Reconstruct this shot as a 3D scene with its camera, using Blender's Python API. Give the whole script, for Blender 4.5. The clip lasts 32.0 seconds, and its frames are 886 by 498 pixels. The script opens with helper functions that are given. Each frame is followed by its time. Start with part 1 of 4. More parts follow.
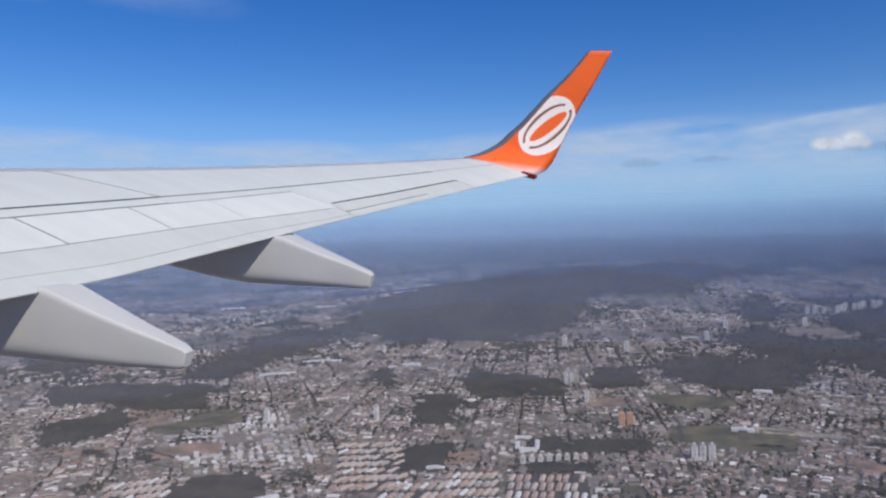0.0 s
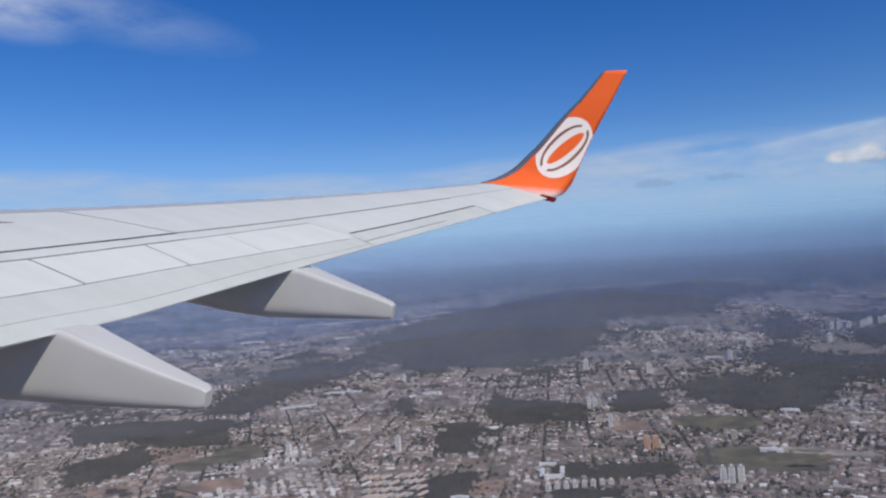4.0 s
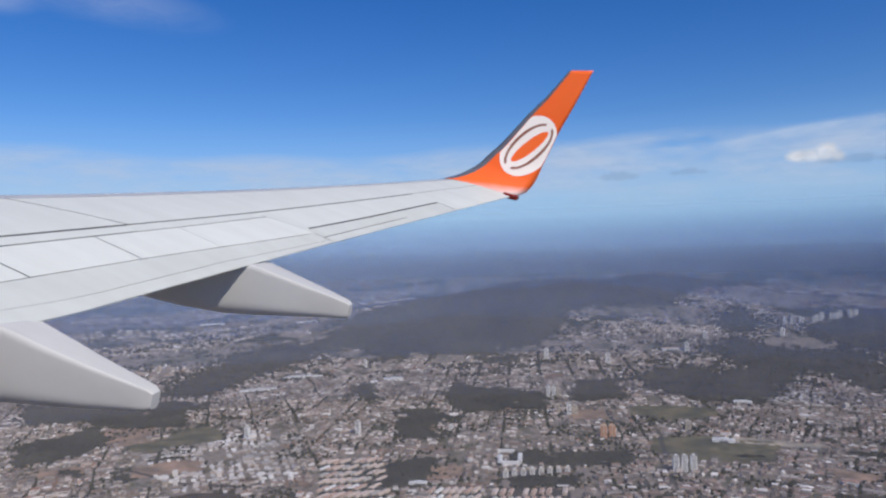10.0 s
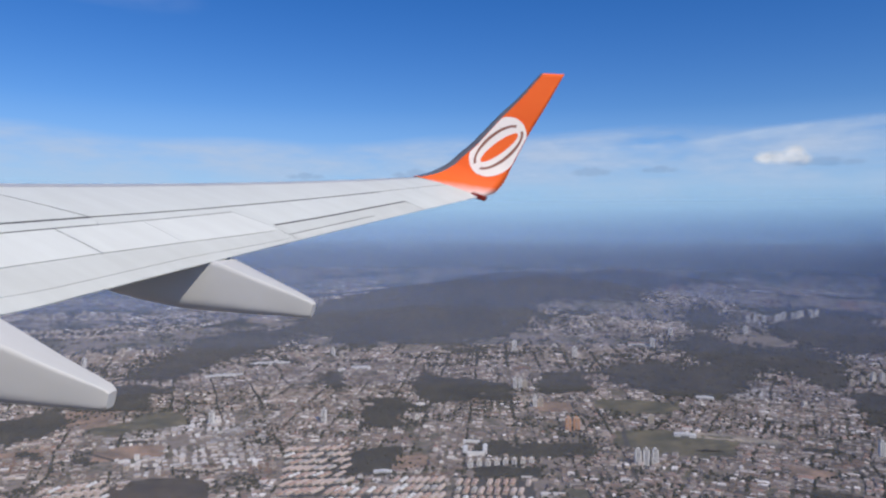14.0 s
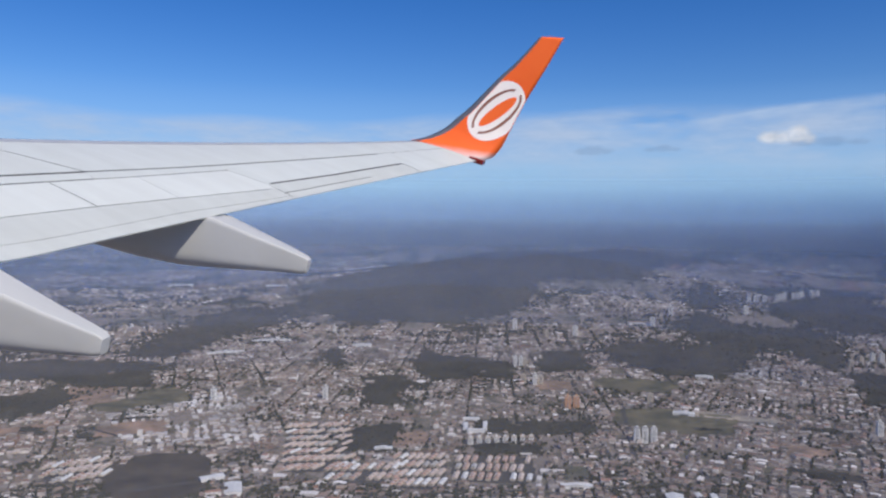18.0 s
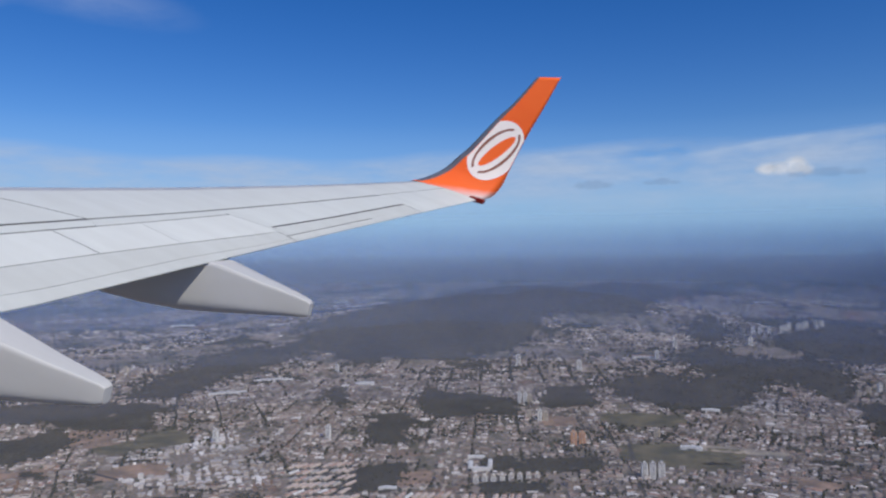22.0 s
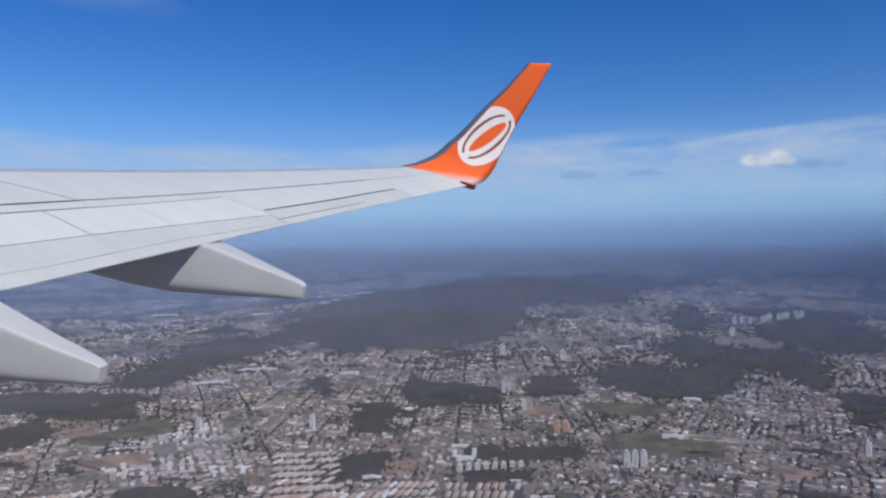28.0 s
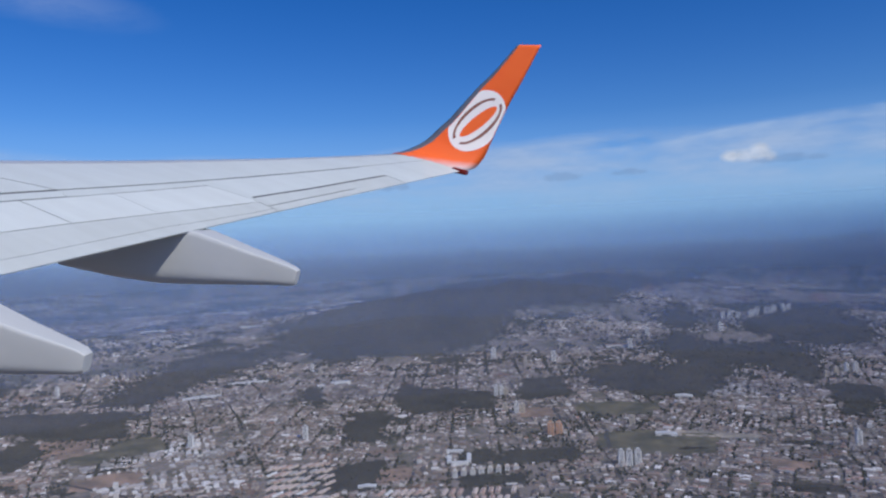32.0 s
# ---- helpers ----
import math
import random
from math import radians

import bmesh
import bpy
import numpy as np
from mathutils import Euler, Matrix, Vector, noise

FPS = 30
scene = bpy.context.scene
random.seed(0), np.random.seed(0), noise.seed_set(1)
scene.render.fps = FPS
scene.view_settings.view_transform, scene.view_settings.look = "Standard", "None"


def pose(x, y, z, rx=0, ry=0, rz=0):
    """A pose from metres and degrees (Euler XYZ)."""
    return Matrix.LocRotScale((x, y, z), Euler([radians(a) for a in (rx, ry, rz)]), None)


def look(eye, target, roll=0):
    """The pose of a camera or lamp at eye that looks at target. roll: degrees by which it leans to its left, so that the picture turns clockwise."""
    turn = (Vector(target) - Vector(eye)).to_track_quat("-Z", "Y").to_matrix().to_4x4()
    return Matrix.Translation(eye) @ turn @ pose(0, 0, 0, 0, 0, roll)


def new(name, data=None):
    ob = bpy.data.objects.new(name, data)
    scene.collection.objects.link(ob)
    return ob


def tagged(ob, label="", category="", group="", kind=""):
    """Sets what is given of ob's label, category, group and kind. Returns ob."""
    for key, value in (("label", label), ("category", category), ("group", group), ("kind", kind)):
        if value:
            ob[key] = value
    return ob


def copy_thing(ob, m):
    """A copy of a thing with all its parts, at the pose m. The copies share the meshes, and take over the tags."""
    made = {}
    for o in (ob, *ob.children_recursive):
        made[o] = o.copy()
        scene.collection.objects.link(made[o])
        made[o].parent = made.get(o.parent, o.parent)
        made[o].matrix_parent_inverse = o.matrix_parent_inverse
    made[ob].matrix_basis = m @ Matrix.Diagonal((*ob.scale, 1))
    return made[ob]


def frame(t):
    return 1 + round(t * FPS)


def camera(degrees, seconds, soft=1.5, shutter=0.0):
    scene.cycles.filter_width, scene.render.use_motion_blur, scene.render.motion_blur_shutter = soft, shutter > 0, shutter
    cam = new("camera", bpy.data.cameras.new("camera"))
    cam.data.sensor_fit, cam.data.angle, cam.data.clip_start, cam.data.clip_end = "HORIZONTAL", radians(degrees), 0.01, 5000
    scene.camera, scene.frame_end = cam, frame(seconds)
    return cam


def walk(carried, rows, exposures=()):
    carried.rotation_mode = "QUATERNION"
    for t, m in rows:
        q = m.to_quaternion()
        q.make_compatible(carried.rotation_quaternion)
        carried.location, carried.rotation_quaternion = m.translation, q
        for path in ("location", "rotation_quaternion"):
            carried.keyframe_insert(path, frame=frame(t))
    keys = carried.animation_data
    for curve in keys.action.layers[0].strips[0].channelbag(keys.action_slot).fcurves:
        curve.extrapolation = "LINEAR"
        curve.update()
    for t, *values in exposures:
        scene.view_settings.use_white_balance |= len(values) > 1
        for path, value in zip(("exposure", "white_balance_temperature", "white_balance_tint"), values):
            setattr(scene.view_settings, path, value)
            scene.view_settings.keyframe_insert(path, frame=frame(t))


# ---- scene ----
# ---- camera ----
EYE = 560.0                      # height of the eye over the town
cam = camera(62.1, 32.0, soft=2.3)
ROWS = [                         # seconds, shift from the seat in metres, yaw, pitch, roll
    (0.0, 0.030, -0.061, 0.049, 0.07, -0.94, 0.99),
    (0.5, 0.137, -0.111, 0.082, 0.75, -0.73, 1.58),
    (1.0, 0.082, 0.011, 0.150, 1.05, -0.98, 2.04),
    (1.5, -0.060, 0.114, 0.157, 0.86, -0.98, 2.11),
    (2.0, -0.022, 0.204, 0.130, 1.56, -1.44, 3.17),
    (2.5, 0.001, 0.213, 0.103, 1.97, -1.02, 3.75),
    (3.0, -0.046, 0.146, 0.020, 1.61, 0.37, 3.33),
    (3.5, -0.074, 0.177, 0.022, 1.34, 1.24, 2.96),
    (5.5, 0.125, 0.161, 0.206, 1.35, 0.73, 3.01),
    (6.0, 0.104, 0.270, 0.214, 1.41, 0.45, 3.30),
    (6.5, -0.044, 0.448, 0.145, 0.63, 1.54, 2.67),
    (7.0, -0.054, 0.485, 0.126, 0.30, 1.86, 2.48),
    (7.5, -0.030, 0.463, 0.178, 0.03, 1.43, 1.94),
    (8.0, -0.067, 0.456, 0.231, -0.60, 1.00, 1.79),
    (8.5, -0.039, 0.385, 0.225, -0.85, 0.87, 1.42),
    (9.0, -0.028, 0.345, 0.188, -1.01, 0.62, 1.30),
    (9.5, 0.011, 0.273, 0.234, -1.09, 0.06, 1.28),
    (10.0, 0.039, 0.248, 0.230, -1.41, 0.09, 1.41),
    (10.5, 0.107, 0.204, 0.446, -1.57, -0.25, 1.00),
    (11.0, 0.061, 0.166, 0.477, -2.47, 0.48, 0.08),
    (11.5, -0.017, 0.242, 0.472, -3.02, -0.22, -0.45),
    (12.0, 0.050, 0.231, 0.440, -2.65, -1.29, -0.41),
    (12.5, 0.129, 0.114, 0.441, -2.48, -1.73, 0.00),
    (13.0, 0.159, 0.141, 0.378, -2.80, -0.84, 0.38),
    (13.5, 0.128, 0.176, 0.467, -3.28, -0.90, -0.01),
    (14.0, 0.126, 0.185, 0.394, -3.63, -0.69, -0.28),
    (14.5, 0.189, 0.182, 0.307, -3.48, -1.50, 0.29),
    (16.5, 0.188, 0.131, 0.255, -3.84, -2.21, 0.01),
    (17.0, 0.211, 0.147, 0.166, -3.62, -2.33, 0.00),
    (17.5, 0.200, 0.172, 0.131, -3.60, -2.35, -0.39),
    (18.0, 0.208, 0.185, 0.105, -3.52, -2.36, -0.57),
    (18.5, 0.196, 0.180, 0.173, -3.67, -2.45, -1.05),
    (19.0, 0.139, 0.211, 0.167, -3.98, -2.26, -1.46),
    (19.5, 0.273, 0.153, 0.092, -3.15, -2.13, -0.19),
    (20.0, 0.208, 0.155, 0.096, -3.29, -1.82, -0.16),
    (20.5, 0.195, 0.182, 0.152, -3.13, -1.88, 0.28),
    (21.0, 0.247, 0.164, 0.140, -2.82, -1.14, 0.50),
    (21.5, 0.226, 0.165, 0.196, -3.24, -0.11, 0.21),
    (22.0, 0.204, 0.168, 0.172, -3.42, 0.45, 0.36),
    (22.5, 0.184, 0.174, 0.236, -3.54, 0.05, 0.30),
    (23.0, 0.162, 0.176, 0.201, -3.70, -0.29, 0.43),
    (23.5, 0.131, 0.180, 0.119, -3.85, -0.58, 0.55),
    (24.0, 0.178, 0.161, 0.044, -3.62, -0.79, 0.82),
    (24.5, 0.160, 0.115, 0.094, -3.96, -1.28, 0.13),
    (25.0, 0.208, 0.070, 0.166, -4.08, -1.63, -0.11),
    (25.5, 0.164, 0.105, 0.129, -4.57, -1.23, -0.27),
    (27.5, 0.194, 0.131, 0.116, -4.11, -0.80, 0.22),
    (28.0, 0.088, 0.153, 0.081, -4.60, -0.35, 0.16),
    (28.5, 0.106, 0.157, 0.062, -4.35, -0.20, 0.45),
    (29.0, 0.148, 0.173, 0.137, -4.05, -0.15, 0.64),
    (29.5, 0.086, 0.206, 0.161, -4.59, 0.41, 0.47),
    (30.0, 0.039, 0.250, 0.095, -4.99, 0.96, 0.71),
    (30.5, 0.050, 0.283, 0.040, -5.08, 0.87, 1.11),
    (31.0, 0.004, 0.358, -0.052, -5.39, 0.57, 1.47),
    (31.5, -0.032, 0.469, -0.176, -5.59, 0.40, 1.99),
    (32.0, -0.030, 0.534, -0.266, -5.60, 0.08, 2.22),
]
walk(cam, [(t, pose(x, y, EYE + z, 90 + pitch, roll, yaw)) for t, x, y, z, yaw, pitch, roll in ROWS],
     [(0.0, 0.10, 6450, 10), (2.0, 0.0, 6450, 10), (5.5, 0.02, 6450, 10), (7.0, -0.02, 6450, 10), (9.0, 0.10, 6550, 10), (13.0, 0.15, 6550, 10), (14.5, 0.16, 6550, 10), (17.0, 0.13, 6480, 10),
      (20.0, 0.09, 6400, 10), (22.0, -0.03, 6350, 10), (23.0, -0.04, 6350, 10), (25.0, 0.06, 6350, 10), (28.0, 0.01, 6250, 10), (29.0, -0.02, 6150, 10), (32.0, -0.09, 5850, 10)])

# ---- world, sun ----
SUN = Vector((0.487, -0.70, 0.78)).normalized()
world = bpy.data.worlds.new("sky")
scene.world = world
world.use_nodes = True
wn = world.node_tree.nodes
sky = wn.new("ShaderNodeTexSky")
sky.sky_type = "NISHITA"
sky.sun_disc = False
sky.sun_elevation = math.asin(SUN.z)
sky.sun_rotation = math.atan2(SUN.x, SUN.y)
sky.altitude = 900.0
sky.air_density, sky.dust_density, sky.ozone_density = 1.0, 0.2, 3.5
deep = wn.new("ShaderNodeHueSaturation")     # the clear, strongly blue air of the day
deep.inputs["Saturation"].default_value, deep.inputs["Hue"].default_value = 1.36, 0.515
world.node_tree.links.new(sky.outputs[0], deep.inputs["Color"])
world.node_tree.links.new(deep.outputs[0], wn["Background"].inputs[0])
wn["Background"].inputs[1].default_value = 0.10
sun = new("sun", bpy.data.lights.new("sun", "SUN"))
sun.data.energy, sun.data.angle, sun.data.color = 3.3, radians(0.55), (1.0, 0.93, 0.82)
sun.matrix_world = look((0, 0, 900), Vector((0, 0, 900)) - SUN)


# ---- materials ----
class Mat:
    """A node material with short calls."""

    def __init__(self, name):
        self.m = bpy.data.materials.new(name)
        self.m.use_nodes = True
        self.t = self.m.node_tree
        self.b = self.t.nodes["Principled BSDF"]
        self.out = self.t.nodes["Material Output"]

    def node(self, kind, **sets):
        n = self.t.nodes.new(kind)
        for k, v in sets.items():
            n.inputs[k.replace("_", " ")].default_value = v
        return n

    def link(self, a, b):
        self.t.links.new(a, b)

    def coords(self, which="Object", scale=(1, 1, 1)):
        c = self.t.nodes.new("ShaderNodeTexCoord")
        mp = self.t.nodes.new("ShaderNodeMapping")
        mp.inputs["Scale"].default_value = scale
        self.link(c.outputs[which], mp.inputs[0])
        return mp.outputs[0]

    def noise(self, vec, scale, detail=4.0, rough=0.55):
        n = self.node("ShaderNodeTexNoise", Scale=scale, Detail=detail, Roughness=rough)
        self.link(vec, n.inputs["Vector"])
        return n.outputs[0]

    def ramp(self, fac, stops):
        r = self.t.nodes.new("ShaderNodeValToRGB")
        e = r.color_ramp.elements
        while len(e) < len(stops):
            e.new(0.5)
        for el, (p, c) in zip(e, stops):
            el.position = p
            el.color = (*c, 1) if len(c) == 3 else c
        self.link(fac, r.inputs[0])
        return r.outputs[0]

    def mix(self, fac, a, b, mode="MIX"):
        n = self.t.nodes.new("ShaderNodeMix")
        n.data_type, n.blend_type = "RGBA", mode
        for sock, v in ((n.inputs[0], fac), (n.inputs[6], a), (n.inputs[7], b)):
            if isinstance(v, bpy.types.NodeSocket):
                self.link(v, sock)
            elif isinstance(v, (int, float)):
                sock.default_value = v
            else:
                sock.default_value = (*v, 1)
        return n.outputs[2]

    def math(self, op, a, b=0.0, clamp=False):
        n = self.t.nodes.new("ShaderNodeMath")
        n.operation, n.use_clamp = op, clamp
        for sock, v in ((n.inputs[0], a), (n.inputs[1], b)):
            if isinstance(v, bpy.types.NodeSocket):
                self.link(v, sock)
            else:
                sock.default_value = v
        return n.outputs[0]

    def attr(self, name):
        n = self.t.nodes.new("ShaderNodeAttribute")
        n.attribute_name = name
        return n.outputs["Fac"]

    def bump(self, height, strength, distance):
        n = self.node("ShaderNodeBump", Strength=strength, Distance=distance)
        self.link(height, n.inputs["Height"])
        self.link(n.outputs[0], self.b.inputs["Normal"])

    def finish(self, color, rough=0.7, metal=0.0, spec=None, coat=0.0):
        if isinstance(color, bpy.types.NodeSocket):
            self.link(color, self.b.inputs["Base Color"])
        else:
            self.b.inputs["Base Color"].default_value = (*color, 1)
        if isinstance(rough, bpy.types.NodeSocket):
            self.link(rough, self.b.inputs["Roughness"])
        else:
            self.b.inputs["Roughness"].default_value = rough
        self.b.inputs["Metallic"].default_value = metal
        self.b.inputs["Coat Weight"].default_value = coat
        if spec is not None:
            self.b.inputs["Specular IOR Level"].default_value = spec
        return self.m


def paint(name, color, dirt, rough=0.38, spec=0.35, amount=0.5):
    """Aircraft paint with streaks along the airflow and faint mottling."""
    k = Mat(name)
    streak = k.noise(k.coords(scale=(0.3, 2.6, 1.2)), 1.6, 3.0, 0.55)
    patch = k.noise(k.coords(), 0.9, 5.0, 0.6)
    f = k.math("MULTIPLY", k.ramp(streak, [(0.42, (0, 0, 0)), (0.75, (1, 1, 1))]), amount)
    c = k.mix(f, color, dirt)
    c = k.mix(k.math("MULTIPLY", k.ramp(patch, [(0.4, (0, 0, 0)), (0.7, (1, 1, 1))]), amount * 0.6), c, dirt)
    info = k.t.nodes.new("ShaderNodeObjectInfo")
    c = k.mix(k.math("MULTIPLY", info.outputs["Random"], 0.16), c, dirt)
    k.bump(k.noise(k.coords(), 3.0, 2.0), 0.05, 0.02)
    return k.finish(c, k.ramp(patch, [(0.3, (rough - 0.06,) * 3), (0.7, (rough + 0.1,) * 3)]), 0.0, spec)


M_WING = paint("wing_grey_paint", (0.655, 0.68, 0.645), (0.55, 0.565, 0.53))
M_FLAP = paint("flap_grey_paint", (0.615, 0.635, 0.60), (0.50, 0.51, 0.475), amount=0.5)
M_SLAT = paint("slat_metal", (0.47, 0.48, 0.51), (0.38, 0.39, 0.42), rough=0.34, spec=0.5)
M_SPOILER = paint("spoiler_paint", (0.705, 0.73, 0.69), (0.59, 0.60, 0.565))
M_FAIR = paint("fairing_paint", (0.645, 0.64, 0.615), (0.53, 0.525, 0.495), amount=0.6)
M_ORANGE = paint("orange_paint", (1.0, 0.170, 0.036), (0.98, 0.152, 0.032), rough=0.5, spec=0.12, amount=0.3)
k = Mat("winglet_paint")
xyz = k.t.nodes.new("ShaderNodeSeparateXYZ")
k.link(k.coords(), xyz.inputs[0])
rise = k.math("ADD", xyz.outputs[2], k.math("MULTIPLY", k.math("SUBTRACT", 10.4, xyz.outputs[0]), 0.12))
rise = k.math("ADD", rise, k.math("MULTIPLY", k.math("SUBTRACT", k.noise(k.coords(), 5.0), 0.5), 0.05))
f = k.ramp(k.math("MULTIPLY", k.math("SUBTRACT", rise, 2.60), 5.5, True), [(0.0, (0, 0, 0)), (1.0, (1, 1, 1))])
tone = k.ramp(k.noise(k.coords(scale=(0.5, 1, 1)), 1.5, 4.0), [(0.3, (0.98, 0.152, 0.032)), (0.7, (1.0, 0.174, 0.036))])
M_WINGLET = k.finish(k.mix(f, (0.66, 0.655, 0.64), tone), 0.45, 0.0, 0.12)
M_WHITE = paint("white_paint", (0.97, 0.885, 0.81), (0.91, 0.825, 0.75), rough=0.5, spec=0.15, amount=0.3)
M_RUST = paint("brown_paint", (0.30, 0.12, 0.07), (0.24, 0.10, 0.06), amount=0.3)
M_EDGE = paint("winglet_edge_metal", (0.16, 0.17, 0.19), (0.10, 0.10, 0.12), rough=0.3, spec=0.5)
k = Mat("panel_gap_sealant")
M_GAP = k.finish(k.ramp(k.noise(k.coords(), 6.0), [(0.3, (0.035, 0.035, 0.039)), (0.7, (0.08, 0.08, 0.084))]), 0.8)
k = Mat("red_lens")
M_LENS = k.finish(k.ramp(k.noise(k.coords(), 20.0), [(0.3, (0.16, 0.014, 0.010)), (0.7, (0.24, 0.025, 0.015))]), 0.15)

# ground: bare soil, asphalt, scrub and woods, mixed at several scales
k = Mat("town_ground")
co = k.coords()
fine = k.noise(co, 0.045, 6.0, 0.7)
mid = k.noise(co, 0.008, 5.0, 0.6)
big = k.noise(co, 0.0016, 4.0, 0.6)
soil = k.ramp(fine, [(0.30, (0.10, 0.090, 0.082)), (0.45, (0.185, 0.16, 0.142)), (0.58, (0.25, 0.21, 0.186)), (0.75, (0.38, 0.32, 0.28))])
scrub = k.ramp(fine, [(0.3, (0.055, 0.058, 0.042)), (0.7, (0.13, 0.125, 0.092))])
c = k.mix(k.ramp(mid, [(0.47, (0, 0, 0)), (0.60, (1, 1, 1))]), soil, scrub)
red = k.ramp(fine, [(0.3, (0.14, 0.085, 0.06)), (0.7, (0.27, 0.16, 0.115))])
c = k.mix(k.ramp(k.noise(co, 0.0045, 3.0), [(0.60, (0, 0, 0)), (0.68, (1, 1, 1))]), c, red)
wood = k.ramp(fine, [(0.3, (0.014, 0.019, 0.015)), (0.7, (0.036, 0.042, 0.030))])
edge = k.math("ADD", k.attr("cover"), k.math("MULTIPLY", k.math("SUBTRACT", mid, 0.5), 1.1))
c = k.mix(k.ramp(edge, [(0.42, (0, 0, 0)), (0.52, (1, 1, 1))]), c, wood)
k.bump(fine, 0.6, 3.0)
M_GROUND = k.finish(c, 0.95, 0.0, 0.1)


def mottled(name, lo, hi, scale=0.05, rough=0.9, spec=0.1, islands=0.0, broad=0.0):
    k = Mat(name)
    n = k.noise(k.coords(), scale, 6.0, 0.65)
    c = k.ramp(n, [(0.3, lo), (0.7, hi)])
    if broad:
        c = k.mix(1.0, c, k.ramp(k.noise(k.coords(), broad, 4.0), [(0.35, (0.55, 0.6, 0.62)), (0.65, (1.35, 1.25, 1.1))]), "MULTIPLY")
    if islands:
        geo = k.t.nodes.new("ShaderNodeNewGeometry")
        c = k.mix(k.math("MULTIPLY", geo.outputs["Random Per Island"], islands), c, tuple(0.35 * v for v in lo))
    return k.finish(c, rough, 0.0, spec)


M_CANOPY = mottled("woodland_leaves", (0.020, 0.022, 0.020), (0.052, 0.053, 0.045), 0.06, broad=0.006)
M_RIDGE = mottled("ridge_woodland", (0.024, 0.027, 0.022), (0.058, 0.058, 0.046), 0.03, broad=0.0022)
M_TREE = mottled("tree_leaves", (0.025, 0.029, 0.020), (0.062, 0.067, 0.046), 0.2, islands=0.6)
M_GRASS = mottled("dry_grass", (0.085, 0.082, 0.058), (0.15, 0.14, 0.10), 0.03, broad=0.012)
M_DARKFIELD = mottled("ploughed_field", (0.040, 0.036, 0.032), (0.075, 0.066, 0.058), 0.02, broad=0.012)
M_SOIL = mottled("bare_red_soil", (0.21, 0.150, 0.122), (0.32, 0.235, 0.195), 0.02, broad=0.012)
M_PALESOIL = mottled("pale_soil", (0.24, 0.22, 0.20), (0.36, 0.33, 0.30), 0.03, broad=0.012)
M_ASPHALT = mottled("asphalt", (0.045, 0.044, 0.044), (0.085, 0.082, 0.080), 0.1)
M_WINDOW = mottled("window_dark", (0.05, 0.055, 0.06), (0.10, 0.11, 0.12), 0.5, rough=0.3, spec=0.5)
M_SHED = mottled("sheet_metal_roof", (0.52, 0.52, 0.52), (0.76, 0.76, 0.75), 0.08, rough=0.55, spec=0.3)
M_TILE = mottled("terracotta_tile", (0.30, 0.185, 0.145), (0.45, 0.30, 0.24), 0.15)
M_PALE_TILE = mottled("pale_tile", (0.40, 0.31, 0.265), (0.58, 0.47, 0.41), 0.15)
M_RENDER_WHITE = mottled("white_render", (0.60, 0.59, 0.57), (0.80, 0.79, 0.77), 0.1)
M_RENDER_CREAM = mottled("cream_render", (0.40, 0.34, 0.27), (0.56, 0.49, 0.40), 0.1)
M_RENDER_ORANGE = mottled("orange_render", (0.48, 0.24, 0.13), (0.62, 0.34, 0.20), 0.1)
M_CONCRETE = mottled("concrete", (0.24, 0.23, 0.22), (0.40, 0.39, 0.37), 0.1)


def town(name, stops, scale=0.3):
    """Each house takes its own shade, with weathering over it."""
    k = Mat(name)
    geo = k.t.nodes.new("ShaderNodeNewGeometry")
    r = k.t.nodes.new("ShaderNodeValToRGB")
    r.color_ramp.interpolation = "CONSTANT"
    e = r.color_ramp.elements
    while len(e) < len(stops):
        e.new(0.5)
    for el, (p, col) in zip(e, stops):
        el.position, el.color = p, (*col, 1)
    k.link(geo.outputs["Random Per Island"], r.inputs[0])
    n = k.ramp(k.noise(k.coords(), scale, 4.0, 0.6), [(0.3, (0.62, 0.62, 0.62)), (0.7, (1.1, 1.1, 1.1))])
    part_of_town = k.ramp(k.noise(k.coords(), 0.006, 2.0), [(0.35, (0.62, 0.60, 0.58)), (0.65, (1.12, 1.10, 1.10))])
    return k.finish(k.mix(1.0, k.mix(1.0, r.outputs[0], n, "MULTIPLY"), part_of_town, "MULTIPLY"), 0.85, 0.0, 0.15)


M_ROOFS = town("town_roofs", [(0.0, (0.240, 0.168, 0.138)), (0.14, (0.350, 0.262, 0.220)), (0.27, (0.170, 0.150, 0.136)), (0.42, (0.275, 0.250, 0.232)),
                             (0.55, (0.40, 0.36, 0.33)), (0.65, (0.110, 0.104, 0.098)), (0.77, (0.62, 0.57, 0.535)), (0.855, (0.90, 0.875, 0.845)), (0.95, (0.42, 0.245, 0.185))])
# wall tones are set darker to carry part of the walls' shade
M_WALLS = town("town_walls", [(0.0, (0.50, 0.45, 0.41)), (0.2, (0.33, 0.27, 0.235)), (0.4, (0.66, 0.61, 0.57)), (0.55, (0.29, 0.26, 0.24)), (0.75, (0.45, 0.38, 0.32)), (0.9, (0.76, 0.74, 0.71))])


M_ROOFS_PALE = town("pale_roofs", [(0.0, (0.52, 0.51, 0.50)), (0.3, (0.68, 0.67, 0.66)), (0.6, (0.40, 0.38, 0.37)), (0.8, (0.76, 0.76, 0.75))])


